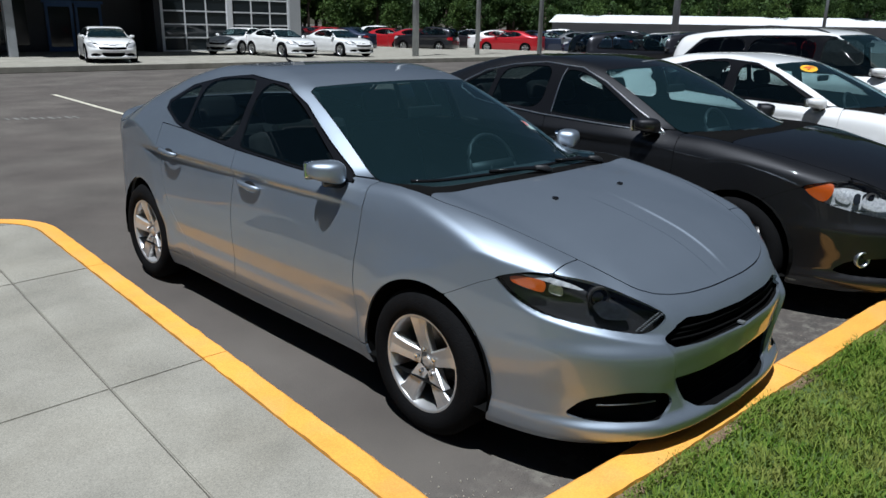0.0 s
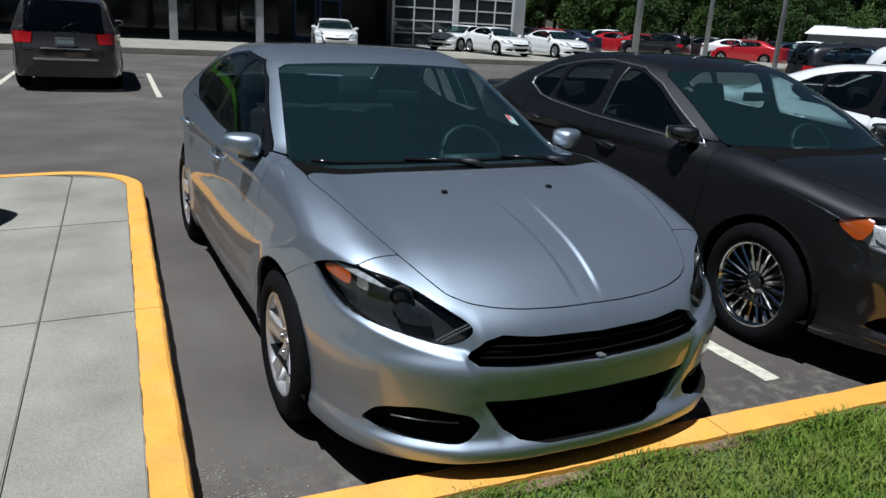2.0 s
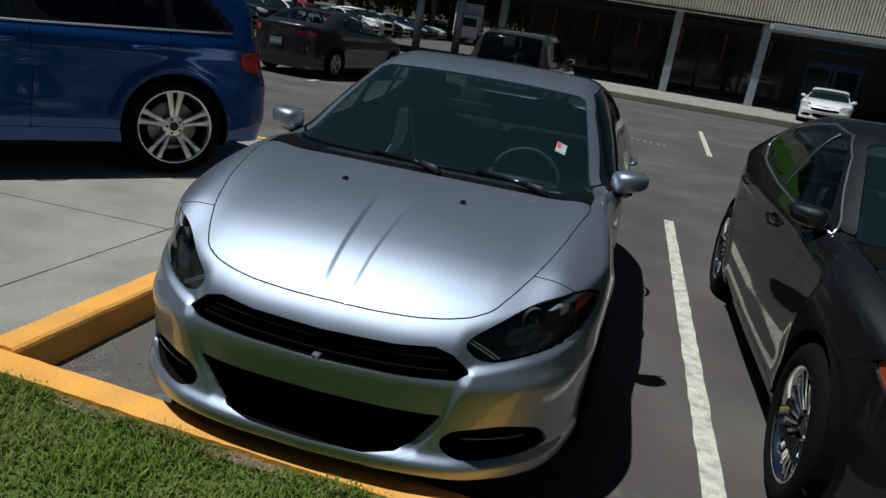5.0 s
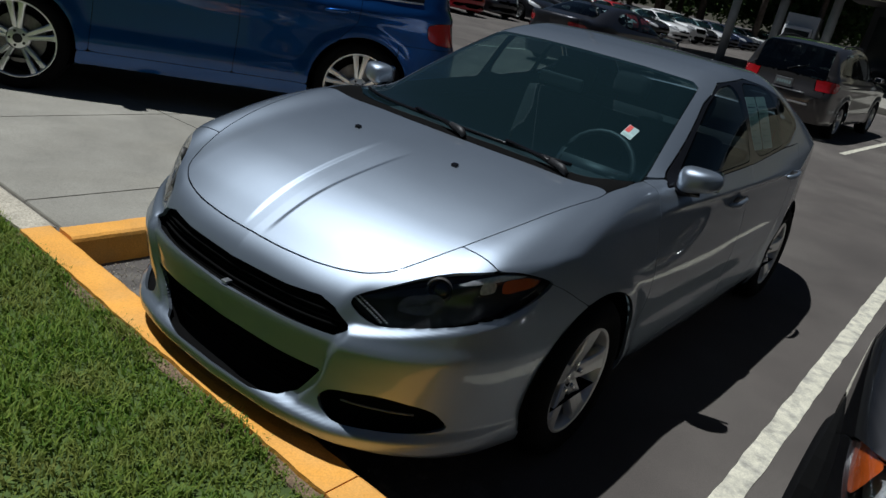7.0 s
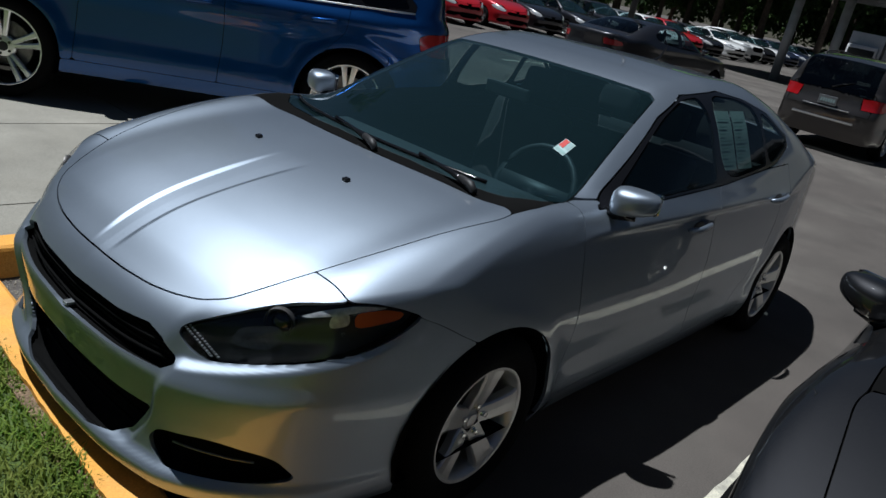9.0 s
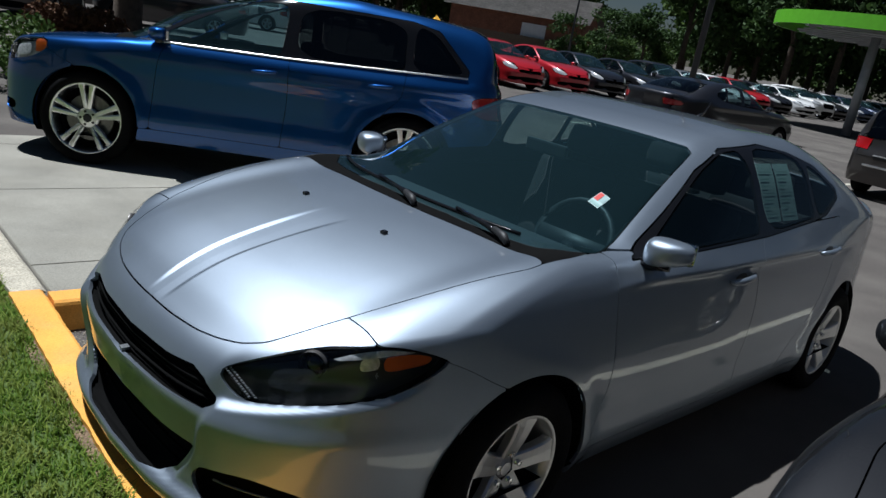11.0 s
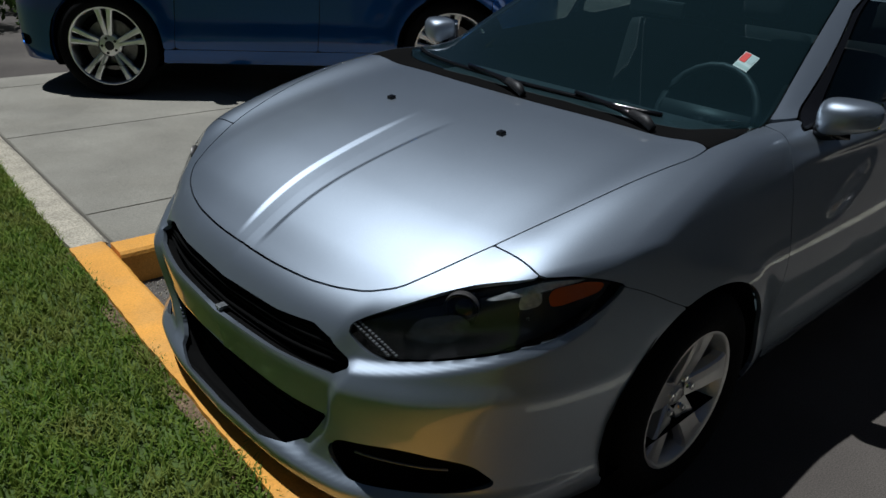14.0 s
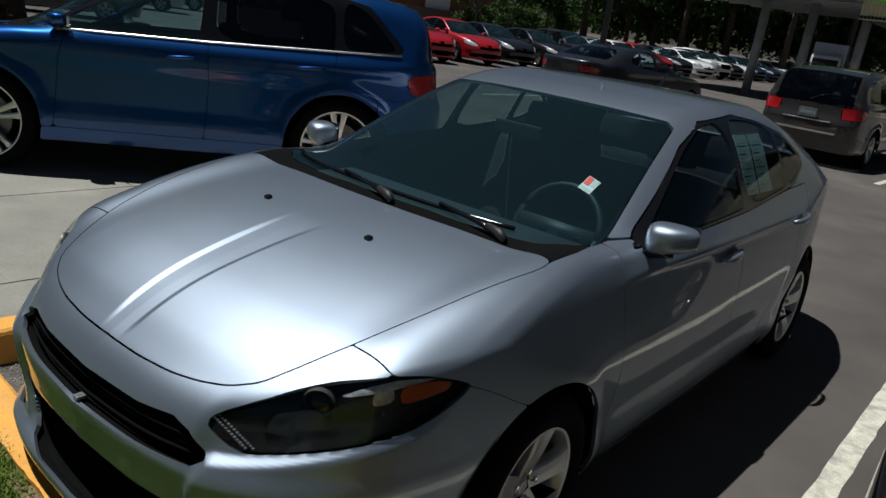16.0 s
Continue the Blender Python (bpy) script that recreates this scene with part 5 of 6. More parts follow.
def lamp_inside(s, lamps, amber, bright, bowl, beads=True, bowl_key="dark", extra=()):
    """What shows through a headlight's lens: bowl, projector, reflectors, painted glints, amber marker, a row of small
    lights.
    """
    for i, lamp in enumerate(lamps):
        side = 1 - 2 * i
        for name, outline, key, depth in (("lamp_bowl", bowl, bowl_key, 0.045), ("amber_marker", amber, "amber", 0.012), ("reflector", bright, "clearlamp", 0.034), *(("reflector", o, k, 0.016) for o, k in extra)):
            got = patch(name, s, outline, key, lamp, depth, mirror=False)
            for ob in got:
                if side < 0:
                    ob.data.transform(Matrix.Diagonal((-1, 1, 1, 1)))
                    ob.data.flip_normals()
        cy, cz = sum(p[0] for p in bright) / len(bright) - 0.10, sum(p[1] for p in bright) / len(bright) - 0.02
        x = on_side(s, cy, cz) - 0.055
        bm = bmesh.new()
        lathe(bm, [(0.040, 0.02), (0.039, 0.0), (0.035, 0.002), (0.034, 0.02)], 28, pose(side * x, cy, cz) @ pose(0, 0, 0, 0, 0, -90 + side * 35))
        part("projector_ring", bm, "disc", lamp, smooth=True)
        bm = bmesh.new()
        bmesh.ops.create_uvsphere(bm, u_segments=20, v_segments=12, radius=0.034, matrix=pose(side * x, cy + 0.012, cz))
        part("projector_lens", bm, "gloss", lamp, smooth=True)
        if beads:
            for k in range(26):
                t, j = (k // 2) / 12, k % 2
                y, z = 0.112 + 0.030 * t + 0.008 * j, 0.684 - 0.055 * t
                xx = on_side(s, y, z) - 0.010
                part("small_light", boxes((side * xx - 0.0035, y - 0.003 + 0.004 * j, z - 0.0017, side * xx + 0.0035, y + 0.003 + 0.004 * j, z + 0.0017)), "lampgrey", lamp)


lamp_inside(HS, hero_lamps, ((0.412, 0.775), (0.42, 0.797), (0.50, 0.802), (0.55, 0.792), (0.535, 0.770), (0.42, 0.748)), ((0.355, 0.738), (0.36, 0.782), (0.405, 0.786), (0.41, 0.748)), HS.lamp,
            # first patch paints the sky's glint along the top of the lens
            extra=((((0.285, 0.772), (0.35, 0.804), (0.42, 0.818), (0.53, 0.803), (0.45, 0.800), (0.36, 0.784)), "clearlamp"), (((0.165, 0.668), (0.19, 0.718), (0.25, 0.742), (0.27, 0.715), (0.23, 0.672)), "lampdark")))

# grille bars, lower bars and the bright strip in each fog pocket
def front_bar(s, x0, x1, z0, z1, r, key, name, parent, sink=0.02, n=24):
    bm = bmesh.new()
    pts = []
    for i in range(n + 1):
        x, z = x0 + (x1 - x0) * i / n, z0 + (z1 - z0) * abs(2 * i / n - 1) ** 2
        pts.append((x, on_front(s, abs(x), z) + sink, z))
    tube(bm, pts, r, 8)
    return part(name, bm, key, parent, smooth=True)


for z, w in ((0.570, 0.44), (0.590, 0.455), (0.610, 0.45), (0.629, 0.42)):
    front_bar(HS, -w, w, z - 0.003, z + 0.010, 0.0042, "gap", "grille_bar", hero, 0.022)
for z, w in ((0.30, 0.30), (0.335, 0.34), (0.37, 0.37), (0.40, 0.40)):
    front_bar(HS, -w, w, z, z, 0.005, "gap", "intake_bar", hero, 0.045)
for sd in (-1, 1):
    front_bar(HS, sd * 0.50, sd * 0.69, 0.352, 0.352, 0.003, "lampgrey", "fog_strip", hero, 0.016, 10)
yf = on_front(HS, 0, 0.553)
part("emblem", boxes((-0.013, yf + 0.002, 0.547, 0.013, yf + 0.03, 0.557), bevel=0.003), "lampgrey", hero, "small silver bracket in the middle of the grille")
# washer nozzles
for sd in (-1, 1):
    z = on_top(HS, 0.25, 0.789)
    bm = boxes((-0.011, -0.009, -0.002, 0.011, 0.012, 0.011), bevel=0.003)
    bmesh.ops.transform(bm, matrix=pose(sd * 0.25, 0.789, z, 8), verts=bm.verts[:])
    part("washer_nozzle", bm, "gloss", hero)
# wipers, parked along the foot of the windscreen
up = lambda x, y, h: (x, y, on_top(HS, abs(x), y) + h)
foot = lambda x: 1.142 + 0.30 * x * x
for px, py, ax, bx, ex in ((0.045, 1.080, -0.27, -0.66, 0.02), (0.515, 1.110, 0.22, -0.04, 0.50)):
    w = empty("wiper")
    w.parent = hero
    bm = bmesh.new()
    tube(bm, [up(px, py, 0.018), up((px * 2 + ax) / 3, (py * 2 + foot(ax)) / 3, 0.026), up(ax, foot(ax), 0.024)], [0.014, 0.010, 0.007], 8)
    part("wiper_arm", bm, "gloss", w, smooth=True)
    bm = bmesh.new()
    tube(bm, [up(px + 0.03, py - 0.012, 0.010), up(px, py, 0.022), up((px * 4 + ax) / 5, (py * 4 + foot(ax)) / 5, 0.028)], [0.012, 0.017, 0.012], 10)
    part("arm_cap", bm, "dark", w, smooth=True)
    bm = bmesh.new()
    tube(bm, [up(x, foot(x), 0.010) for x in np.linspace(bx, ex, 13)], 0.008, 6)
    part("wiper_blade", bm, "gloss", w, smooth=True)
# roof aerial
za = on_top(HS, 0, 3.22)
bm = bmesh.new()
tube(bm, [(0, 3.20, za - 0.004), (0, 3.23, za + 0.015), (0, 3.27, za + 0.03), (0, 3.32, za + 0.095)], [0.016, 0.010, 0.005, 0.003], 8)
part("aerial", bm, "gloss", hero, smooth=True)


def on_glass(s, name, x0, x1, y0, y1, key, parent, drop=0.004, n=4):
    """A small print stuck inside the windscreen."""
    bm = bmesh.new()
    g_ = [[bm.verts.new((x0 + (x1 - x0) * i / n, y0 + (y1 - y0) * j / n, on_top(s, x0 + (x1 - x0) * i / n, y0 + (y1 - y0) * j / n) - drop)) for j in range(n + 1)] for i in range(n + 1)]
    for i in range(n):
        for j in range(n):
            bm.faces.new((g_[i][j], g_[i + 1][j], g_[i + 1][j + 1], g_[i][j + 1]))
    return part(name, bm, key, parent, smooth=True)


st = on_glass(HS, "sticker", 0.511, 0.561, 1.570, 1.645, "paper", hero, -0.002)
on_glass(HS, "print_bar", 0.514, 0.535, 1.598, 1.641, "redink", st, -0.0035)
on_glass(HS, "print_bar", 0.538, 0.558, 1.602, 1.641, "greyink", st, -0.0035)
on_glass(HS, "print_bar", 0.514, 0.558, 1.575, 1.588, "greenink", st, -0.0035)



def side_sheet(s, name, y0, y1, z0, z1, key, parent, lean=0.0, drop=0.006, n=4):
    """A sheet of paper stuck on a side window of the +x side."""
    bm = bmesh.new()
    g_ = []
    for i in range(n + 1):
        col = []
        for j in range(n + 1):
            z = z0 + (z1 - z0) * j / n
            y = y0 + (y1 - y0) * i / n + lean * (z - z0)
            col.append(bm.verts.new((on_side(s, y, z) - drop, y, z)))
        g_.append(col)
    for i in range(n):
        for j in range(n):
            bm.faces.new((g_[i][j], g_[i + 1][j], g_[i + 1][j + 1], g_[i][j + 1]))
    return part(name, bm, key, parent, smooth=True)


for y0, y1 in ((2.505, 2.665), (2.68, 2.845)):
    sh = side_sheet(HS, "window_sheet", y0, y1, 1.075, 1.315, "paper", hero, 0.02, 0.007)
    for k in range(7):
        z = 1.285 - 0.029 * k
        side_sheet(HS, "print_bar", y0 + 0.02, y1 - 0.03 - 0.03 * (k % 3), z - 0.006, z, "greenink" if k % 3 else "greyink", sh, 0.02, 0.004, 2)

# grit washed into the corner by the kerb
rng_ = np.random.default_rng(21)
bm = bmesh.new()
for k in range(520):
    if k < 330:
        x, y = -1.29 + abs(rng_.normal(0, 0.16)), 0.16 + abs(rng_.normal(0, 0.20))
    else:
        x, y = rng_.uniform(-1.2, 4.2), 0.16 + abs(rng_.normal(0, 0.10))
    r = rng_.uniform(0.0015, 0.0055)
    bmesh.ops.create_icosphere(bm, subdivisions=1, radius=r, matrix=pose(x, y, 0.6 * r, rng_.uniform(0, 180), rng_.uniform(0, 180), 0) @ Matrix.Diagonal((1, 0.8, 0.6, 1)))
lot(tagged(part("grit", bm, "gravel"), "loose pale grit along the foot of the kerb", "gravel", kind="stuff"))

# ---- the cars beside it ----
def place(root, x, y, z=0.0, turn=0.0):
    root.matrix_world = pose(x, y, z, 0, 0, turn)
    return root


FS = stretched(HS, 4.87, 1.470, 0.926, 0.335, 0.235)
_nose = FS.plan_f
FS.plan_f = lambda x: 1.3 * _nose(x)             # a rounder nose
dark_car, dark_lamps = make_car("car", FS, 230, 110, "charcoal", STYLE_FAN, "charcoal grey saloon car with bright window strips in the next bay", detail=2, chrome=False)
place(dark_car, 2.56, -0.15, 0, -1.0)
WS = stretched(HS, 4.86, 1.455, 0.92, 0.33, 0.23)
white_car, _ = make_car("car", WS, 150, 80, "white", STYLE_PLAIN, "white saloon car with a yellow windscreen sticker", detail=2, wheel_n=28)
place(white_car, 5.42, -0.2, 0, -2.0)
VS = suv_spec(4.95, 1.74, 0.97, 0.36, 0.23, 0.95, 3.85)
white_van, _ = make_car("car", VS, 120, 70, "white", STYLE_PLAIN, "white tall family car with dark roof rails", detail=1, privacy=True, wheel_n=24)
place(white_van, 8.35, 0.1, 0, -2.8)
ES = suv_spec(4.47, 1.68, 0.955, 0.385, 0.295, 0.885, 3.546, fwd=0.27)
blue_car, blue_lamps = make_car("car", ES, 230, 120, "blue", STYLE_TWIN, "blue five-door crossover with large bright wheels on the concrete island", detail=2, privacy=True, wheel_n=56, low_glass="glass")
blue_car.matrix_world = TILT @ pose(-5.66, 1.25, KH, 0, 0, -40.5)
JS = suv_spec(4.89, 1.69, 0.917, 0.345, 0.235, 0.95, 3.84, 0.25)
grey_van, _ = make_car("car", JS, 150, 80, "brown", STYLE_PLAIN, "grey-brown family crossover parked nose to the building", detail=1, privacy=True, wheel_n=28)
place(grey_van, -1.4, 18.2, 0, 177.2)
BS = stretched(HS, 4.95, 1.47, 0.93, 0.335, 0.22)
black_car, _ = make_car("car", BS, 120, 64, "black", STYLE_PLAIN, "black saloon car with red tail lights", detail=1, wheel_n=24)
place(black_car, -5.9, 18.0, 0, 172.0)

# ---- cars farther off, built once for each kind and copied ----
RS = stretched(HS, 3.92, 1.23, 0.865, 0.31, 0.215)
roadster, _ = make_car("car", RS, 70, 40, "white", STYLE_PLAIN, "small white two-seat sports car before the showroom", detail=0, wheel_n=20)
tagged(roadster, group="sports cars before the showroom")
place(roadster, 7.5, 26.0, 0.20, -14)
for x, y, a in ((16.6, 27.6, 4), (19.5, 27.2, 2), (14.2, 31.4, -62)):
    copy_thing(roadster, pose(x, y, 0.20, 0, 0, a))

KINDS = {}
for key, spec in (("saloon", stretched(HS, 4.75, 1.46, 0.91, 0.33, 0.22)), ("hatch", suv_spec(4.45, 1.62, 0.91, 0.34, 0.225, 0.92, 3.55))):
    for colour, words in (("red", "bright red"), ("black", "black"), ("white", "white"), ("navy", "dark navy blue"), ("grey", "silver grey")):
        if key == "hatch" and colour in ("red", "navy"):
            continue
        KINDS[key, colour], _ = make_car("car", spec, 56, 34, colour, STYLE_PLAIN, f"{words} {'saloon' if key == 'saloon' else 'crossover'} car in a row of the sales lot", detail=0, wheel_n=16)
        tagged(KINDS[key, colour], group="cars in the sales lot")
_free = set(KINDS)


def lot_car(kind, x, y, turn, z=0.0):
    """The first of a kind is moved there, each later one is a copy."""
    m = pose(x, y, z, 0, 0, turn)
    if kind in _free:
        _free.discard(kind)
        KINDS[kind].matrix_world = m
        return KINDS[kind]
    return copy_thing(KINDS[kind], m)


S, Hh = "saloon", "hatch"
row = [(S, "black"), (S, "red"), (S, "red"), (S, "black"), (S, "black"), (Hh, "black"), (S, "grey"), (S, "white"), (S, "red"), (S, "black"), (S, "white"), (Hh, "white"), (S, "black"), (S, "white"), (S, "navy"), (S, "navy"), (S, "grey"), (S, "white"), (S, "red"), (S, "black"), (Hh, "grey"), (S, "white")]
rng = random.Random(5)
for k, kind in enumerate(row):
    lot_car(kind, -14.6 - 0.02 * k + rng.uniform(-0.2, 0.2), 16.0 + 2.72 * k, 90 + rng.uniform(-3, 3) - 16)
row = [(S, "navy"), (S, "black"), (S, "red"), (Hh, "black"), (S, "red"), (S, "red"), (S, "red"), (S, "black"), (S, "white"), (S, "navy"), (S, "navy"), (S, "grey"), (S, "white"), (Hh, "black"), (S, "black"), (S, "red"), (Hh, "white"), (S, "grey")]
for k, kind in enumerate(row):
    a = radians(33.5 + 2.05 * k)
    d = 53 + rng.uniform(-1, 1)
    lot_car(kind, -2 + d * math.sin(a), -1.5 + d * math.cos(a), -35 + rng.uniform(-6, 6) + (180 if k % 3 == 0 else 0) + 60)
for k in range(16):
    a = radians(34 + 2.3 * k)
    lot_car(((S, "white"), (S, "black"), (S, "grey"), (Hh, "white"), (S, "navy"), (S, "red"))[(k * 5) % 6], -2 + 62 * math.sin(a), -1.5 + 62 * math.cos(a), 20 + rng.uniform(-6, 6))
lot_car((Hh, "black"), 20.5, 11.0, 60)
lot_car((Hh, "black"), 24.0, 10.5, 62)
lot_car((Hh, "white"), 29.0, 13.5, 60)
for kind, az, d, turn in (((S, "black"), -71.5, 27, -30), ((Hh, "black"), -67.5, 30, 150), ((Hh, "white"), -65.5, 37, -35), ((S, "grey"), -63, 42, -35), ((S, "black"), -76.5, 22, 60)):
    lot_car(kind, 2.07 + d * math.sin(radians(az)), -0.8 + d * math.cos(radians(az)), turn)

# ---- bays across the lane ----
for k in range(-3, 3):
    lot(bay_line(-0.2 + 2.75 * k - 0.6, 12.6, 17.6, 0.1, 0.004, 20 + k))

# ---- dealer's building ----
forecourt = tagged(part("pavement", boxes((-4.5, 25.2, 0.0, 40, 50, 0.2), bevel=0.02), "concrete"), "pale concrete forecourt before the showroom", "pavement", kind="structure")
FY = 35.5
building = empty("showroom", label="dark showroom with a corrugated fascia and a glazed workshop door", category="building")
part("wall", boxes((-4.5, FY + 1.5, 0.0, 13.5, FY + 1.8, 7.2)), "wall_dark", building)
part("side_wall", boxes((13.2, FY, 0.0, 13.5, FY + 1.5, 7.2)), "wall_dark", building)
part("upper_wall", boxes((13.5, FY, 3.45, 21.2, FY + 0.3, 3.80), (13.5, FY, 5.6, 21.2, FY + 0.3, 7.2)), "wall_grey", building)
part("pier", boxes((20.75, FY - 0.12, 0.0, 21.45, FY + 0.3, 7.2)), "wall_grey", building)
part("return_wall", boxes((21.2, FY + 0.3, 0.0, 21.45, 52, 7.2)), "wall_grey", building)
part("back_wall", boxes((-4.5, 51.7, 0.0, 21.4, 52, 7.2), (13.5, FY + 4, 0.2, 20.9, FY + 4.2, 5.4)), "wall_dark", building)
part("roof", boxes((-4.5, FY - 0.05, 7.2, 21.6, 52, 7.4)), "wall_grey", building)
# glazed sectional doors
for x0, x1 in ((13.62, 17.05), (17.35, 20.72)):
    door = empty("workshop_door")
    door.parent = building
    z0, z1, ny, nx = 0.24, 3.42, 5, 3
    for i in range(nx + 1):
        x = x0 + (x1 - x0) * i / nx
        part("stile", boxes((x - 0.035, FY + 0.02, z0, x + 0.035, FY + 0.1, z1)), "whiteframe", door)
    for j in range(ny + 1):
        z = z0 + (z1 - z0) * j / ny
        part("rail", boxes((x0, FY + 0.03, z - 0.035, x1, FY + 0.09, z + 0.035)), "whiteframe", door)
    for i in range(nx):
        for j in range(ny):
            xa, xb = x0 + (x1 - x0) * i / nx + 0.035, x0 + (x1 - x0) * (i + 1) / nx - 0.035
            za, zb = z0 + (z1 - z0) * j / ny + 0.035, z0 + (z1 - z0) * (j + 1) / ny - 0.035
            part("pane", boxes((xa, FY + 0.055, za, xb, FY + 0.065, zb)), "window", door)
part("mullion", boxes((17.05, FY - 0.02, 0.2, 17.35, FY + 0.15, 3.45)), "whiteframe", building)
part("side_frame", boxes((13.5, FY - 0.02, 0.2, 13.62, FY + 0.15, 3.45)), "whiteframe", building)
for k in range(4):
    xa = 13.6 + 1.8 * k
    part("upper_window", boxes((xa, FY + 0.05, 3.85, xa + 1.72, FY + 0.08, 5.58)), "window", building)
# entrance
door = empty("entrance_door")
door.parent = building
yd = FY + 1.46
for x0, x1 in ((8.75, 9.95), (10.05, 11.25)):
    part("door_frame", boxes((x0, yd - 0.05, 0.2, x0 + 0.12, yd, 2.35), (x1 - 0.12, yd - 0.05, 0.2, x1, yd, 2.35), (x0 + 0.12, yd - 0.05, 2.2, x1 - 0.12, yd, 2.35), (x0 + 0.12, yd - 0.05, 0.2, x1 - 0.12, yd, 0.42)), "blueframe", door)
    part("pane", boxes((x0 + 0.12, yd - 0.03, 0.42, x1 - 0.12, yd - 0.02, 2.2)), "window", door)
part("door_head", boxes((8.65, yd - 0.06, 2.36, 11.35, yd, 2.48), (8.65, yd - 0.06, 3.0, 11.35, yd, 3.1)), "blueframe", door)
for k in range(6):
    xa = -4.2 + 2.05 * k
    part("showroom_window", boxes((xa, FY + 1.42, 0.5, xa + 1.9, FY + 1.46, 3.2)), "window", building)
    part("orange_strip", boxes((xa + 0.9, FY + 1.36, 1.9, xa + 0.98, FY + 1.41, 3.1)), "orange", building)
# canopy with corrugated fascia
part("canopy_soffit", boxes((-5.2, 31.5, 3.55, 13.9, FY + 1.5, 3.65)), "wall_dark", building)
bm = bmesh.new()
n = 150
prof = []
for i in range(n + 1):
    x = -5.2 + 18.9 * i / n
    for dx, dy in ((0, 0), (0.045, 0), (0.062, 0.05), (0.109, 0.05)):
        prof.append((x + dx, 31.5 + dy))
va, vb = [bm.verts.new((*p, 3.5)) for p in prof], [bm.verts.new((*p, 5.6)) for p in prof]
for i in range(len(prof) - 1):
    bm.faces.new((va[i], va[i + 1], vb[i + 1], vb[i]))
part("corrugated_fascia", bm, "fascia", building)
part("entrance_canopy", boxes((5.9, 30.6, 3.30, 14.1, 33.5, 3.52), bevel=0.02), "wall_grey", building)
for x in (2.35, 5.9):
    part("column", boxes((x - 0.16, 31.8, 0.2, x + 0.16, 32.12, 3.56), bevel=0.02), "steel", building)

# ---- green filling-station canopy ----
canopy = empty("forecourt_canopy", label="rounded steel canopy with a bright green rim", category="canopy")
CX, CY, CA, CB = -6.6, 36.0, 7.6, 5.2
bm = bmesh.new()
n = 72
ring = lambda r, z: [bm.verts.new((CX + (CA - r) * math.copysign(abs(math.cos(t)) ** 0.8, math.cos(t)), CY + (CB - r) * math.copysign(abs(math.sin(t)) ** 0.8, math.sin(t)), z)) for t in np.linspace(0, 2 * math.pi, n + 1)[:-1]]
rs = [ring(0.1, 4.15), ring(0, 4.15), ring(0, 4.70), ring(0.1, 4.70)]
for a, b in zip(rs, rs[1:]):
    for i in range(n):
        bm.faces.new((a[i], a[(i + 1) % n], b[(i + 1) % n], b[i]))
part("green_rim", bm, "lime", canopy)
bm = bmesh.new()
bm.faces.new(ring(0.1, 4.6))
part("roof_deck", bm, "wall_grey", canopy)
for k in range(9):
    y = CY - CB * 0.85 + CB * 1.7 * k / 8
    w = (CA - 0.3) * (1 - ((y - CY) / CB) ** 2) ** 0.4
    bm = bmesh.new()
    tube(bm, [(CX - w, y, 4.5), (CX + w, y, 4.5)], 0.04, 6)
    tube(bm, [(CX - w * 0.9, y, 4.05), (CX + w * 0.9, y, 4.05)], 0.04, 6)
    m_ = int(w * 2)
    for j in range(m_):
        xa, xb = CX - w * 0.9 + 1.8 * w * j / m_, CX - w * 0.9 + 1.8 * w * (j + 1) / m_
        tube(bm, [(xa, y, 4.05 if j % 2 else 4.5), (xb, y, 4.5 if j % 2 else 4.05)], 0.025, 5)
    part("truss", bm, "steel", canopy)
for x, y in ((-9.3, 33.6), (-7.4, 33.8), (-5.3, 33.6)):
    bm = bmesh.new()
    tube(bm, [(x, y, 0), (x, y, 4.1)], 0.19, 14)
    part("column", bm, "steel", canopy, smooth=True)

# ---- lamp posts and cables ----
def pole(x, y, h, r, material="steel", name="lamp_post", words="grey steel lamp post of the car park", arm=True):
    root = empty(name, pose(x, y, 0), label=words, category="lamp post")
    bm = bmesh.new()
    tube(bm, [(0, 0, 0), (0, 0, h * 0.5), (0, 0, h)], [r, r * 0.85, r * 0.65], 12)
    part("post", bm, material, root, smooth=True)
    part("foot", boxes((-r * 1.8, -r * 1.8, 0, r * 1.8, r * 1.8, 0.06), bevel=0.01), material, root)
    if arm:
        part("lamp_head", boxes((-0.25, -0.7, h - 0.05, 0.25, 0.7, h + 0.12), bevel=0.04), "darksteel", root)
    return root


for az, d, r in ((42.0, 38, 0.17), (46.6, 42, 0.13), (51.2, 42, 0.13), (60.7, 38, 0.17), (70.2, 60, 0.12), (27.5, 48, 0.10)):
    pole(-2.8 + d * math.sin(radians(az)), -1.1 + d * math.cos(radians(az)), 9.5, r)
pole(2.07 + 24 * math.sin(radians(-28.9)), -0.8 + 24 * math.cos(radians(-28.9)), 9.0, 0.10, "darksteel", words="dark steel post between the parked rows")
pole(2.07 + 46 * math.sin(radians(-38.0)), -0.8 + 46 * math.cos(radians(-38.0)), 8.0, 0.07, "darksteel", words="dark lamp post beside the brick house")

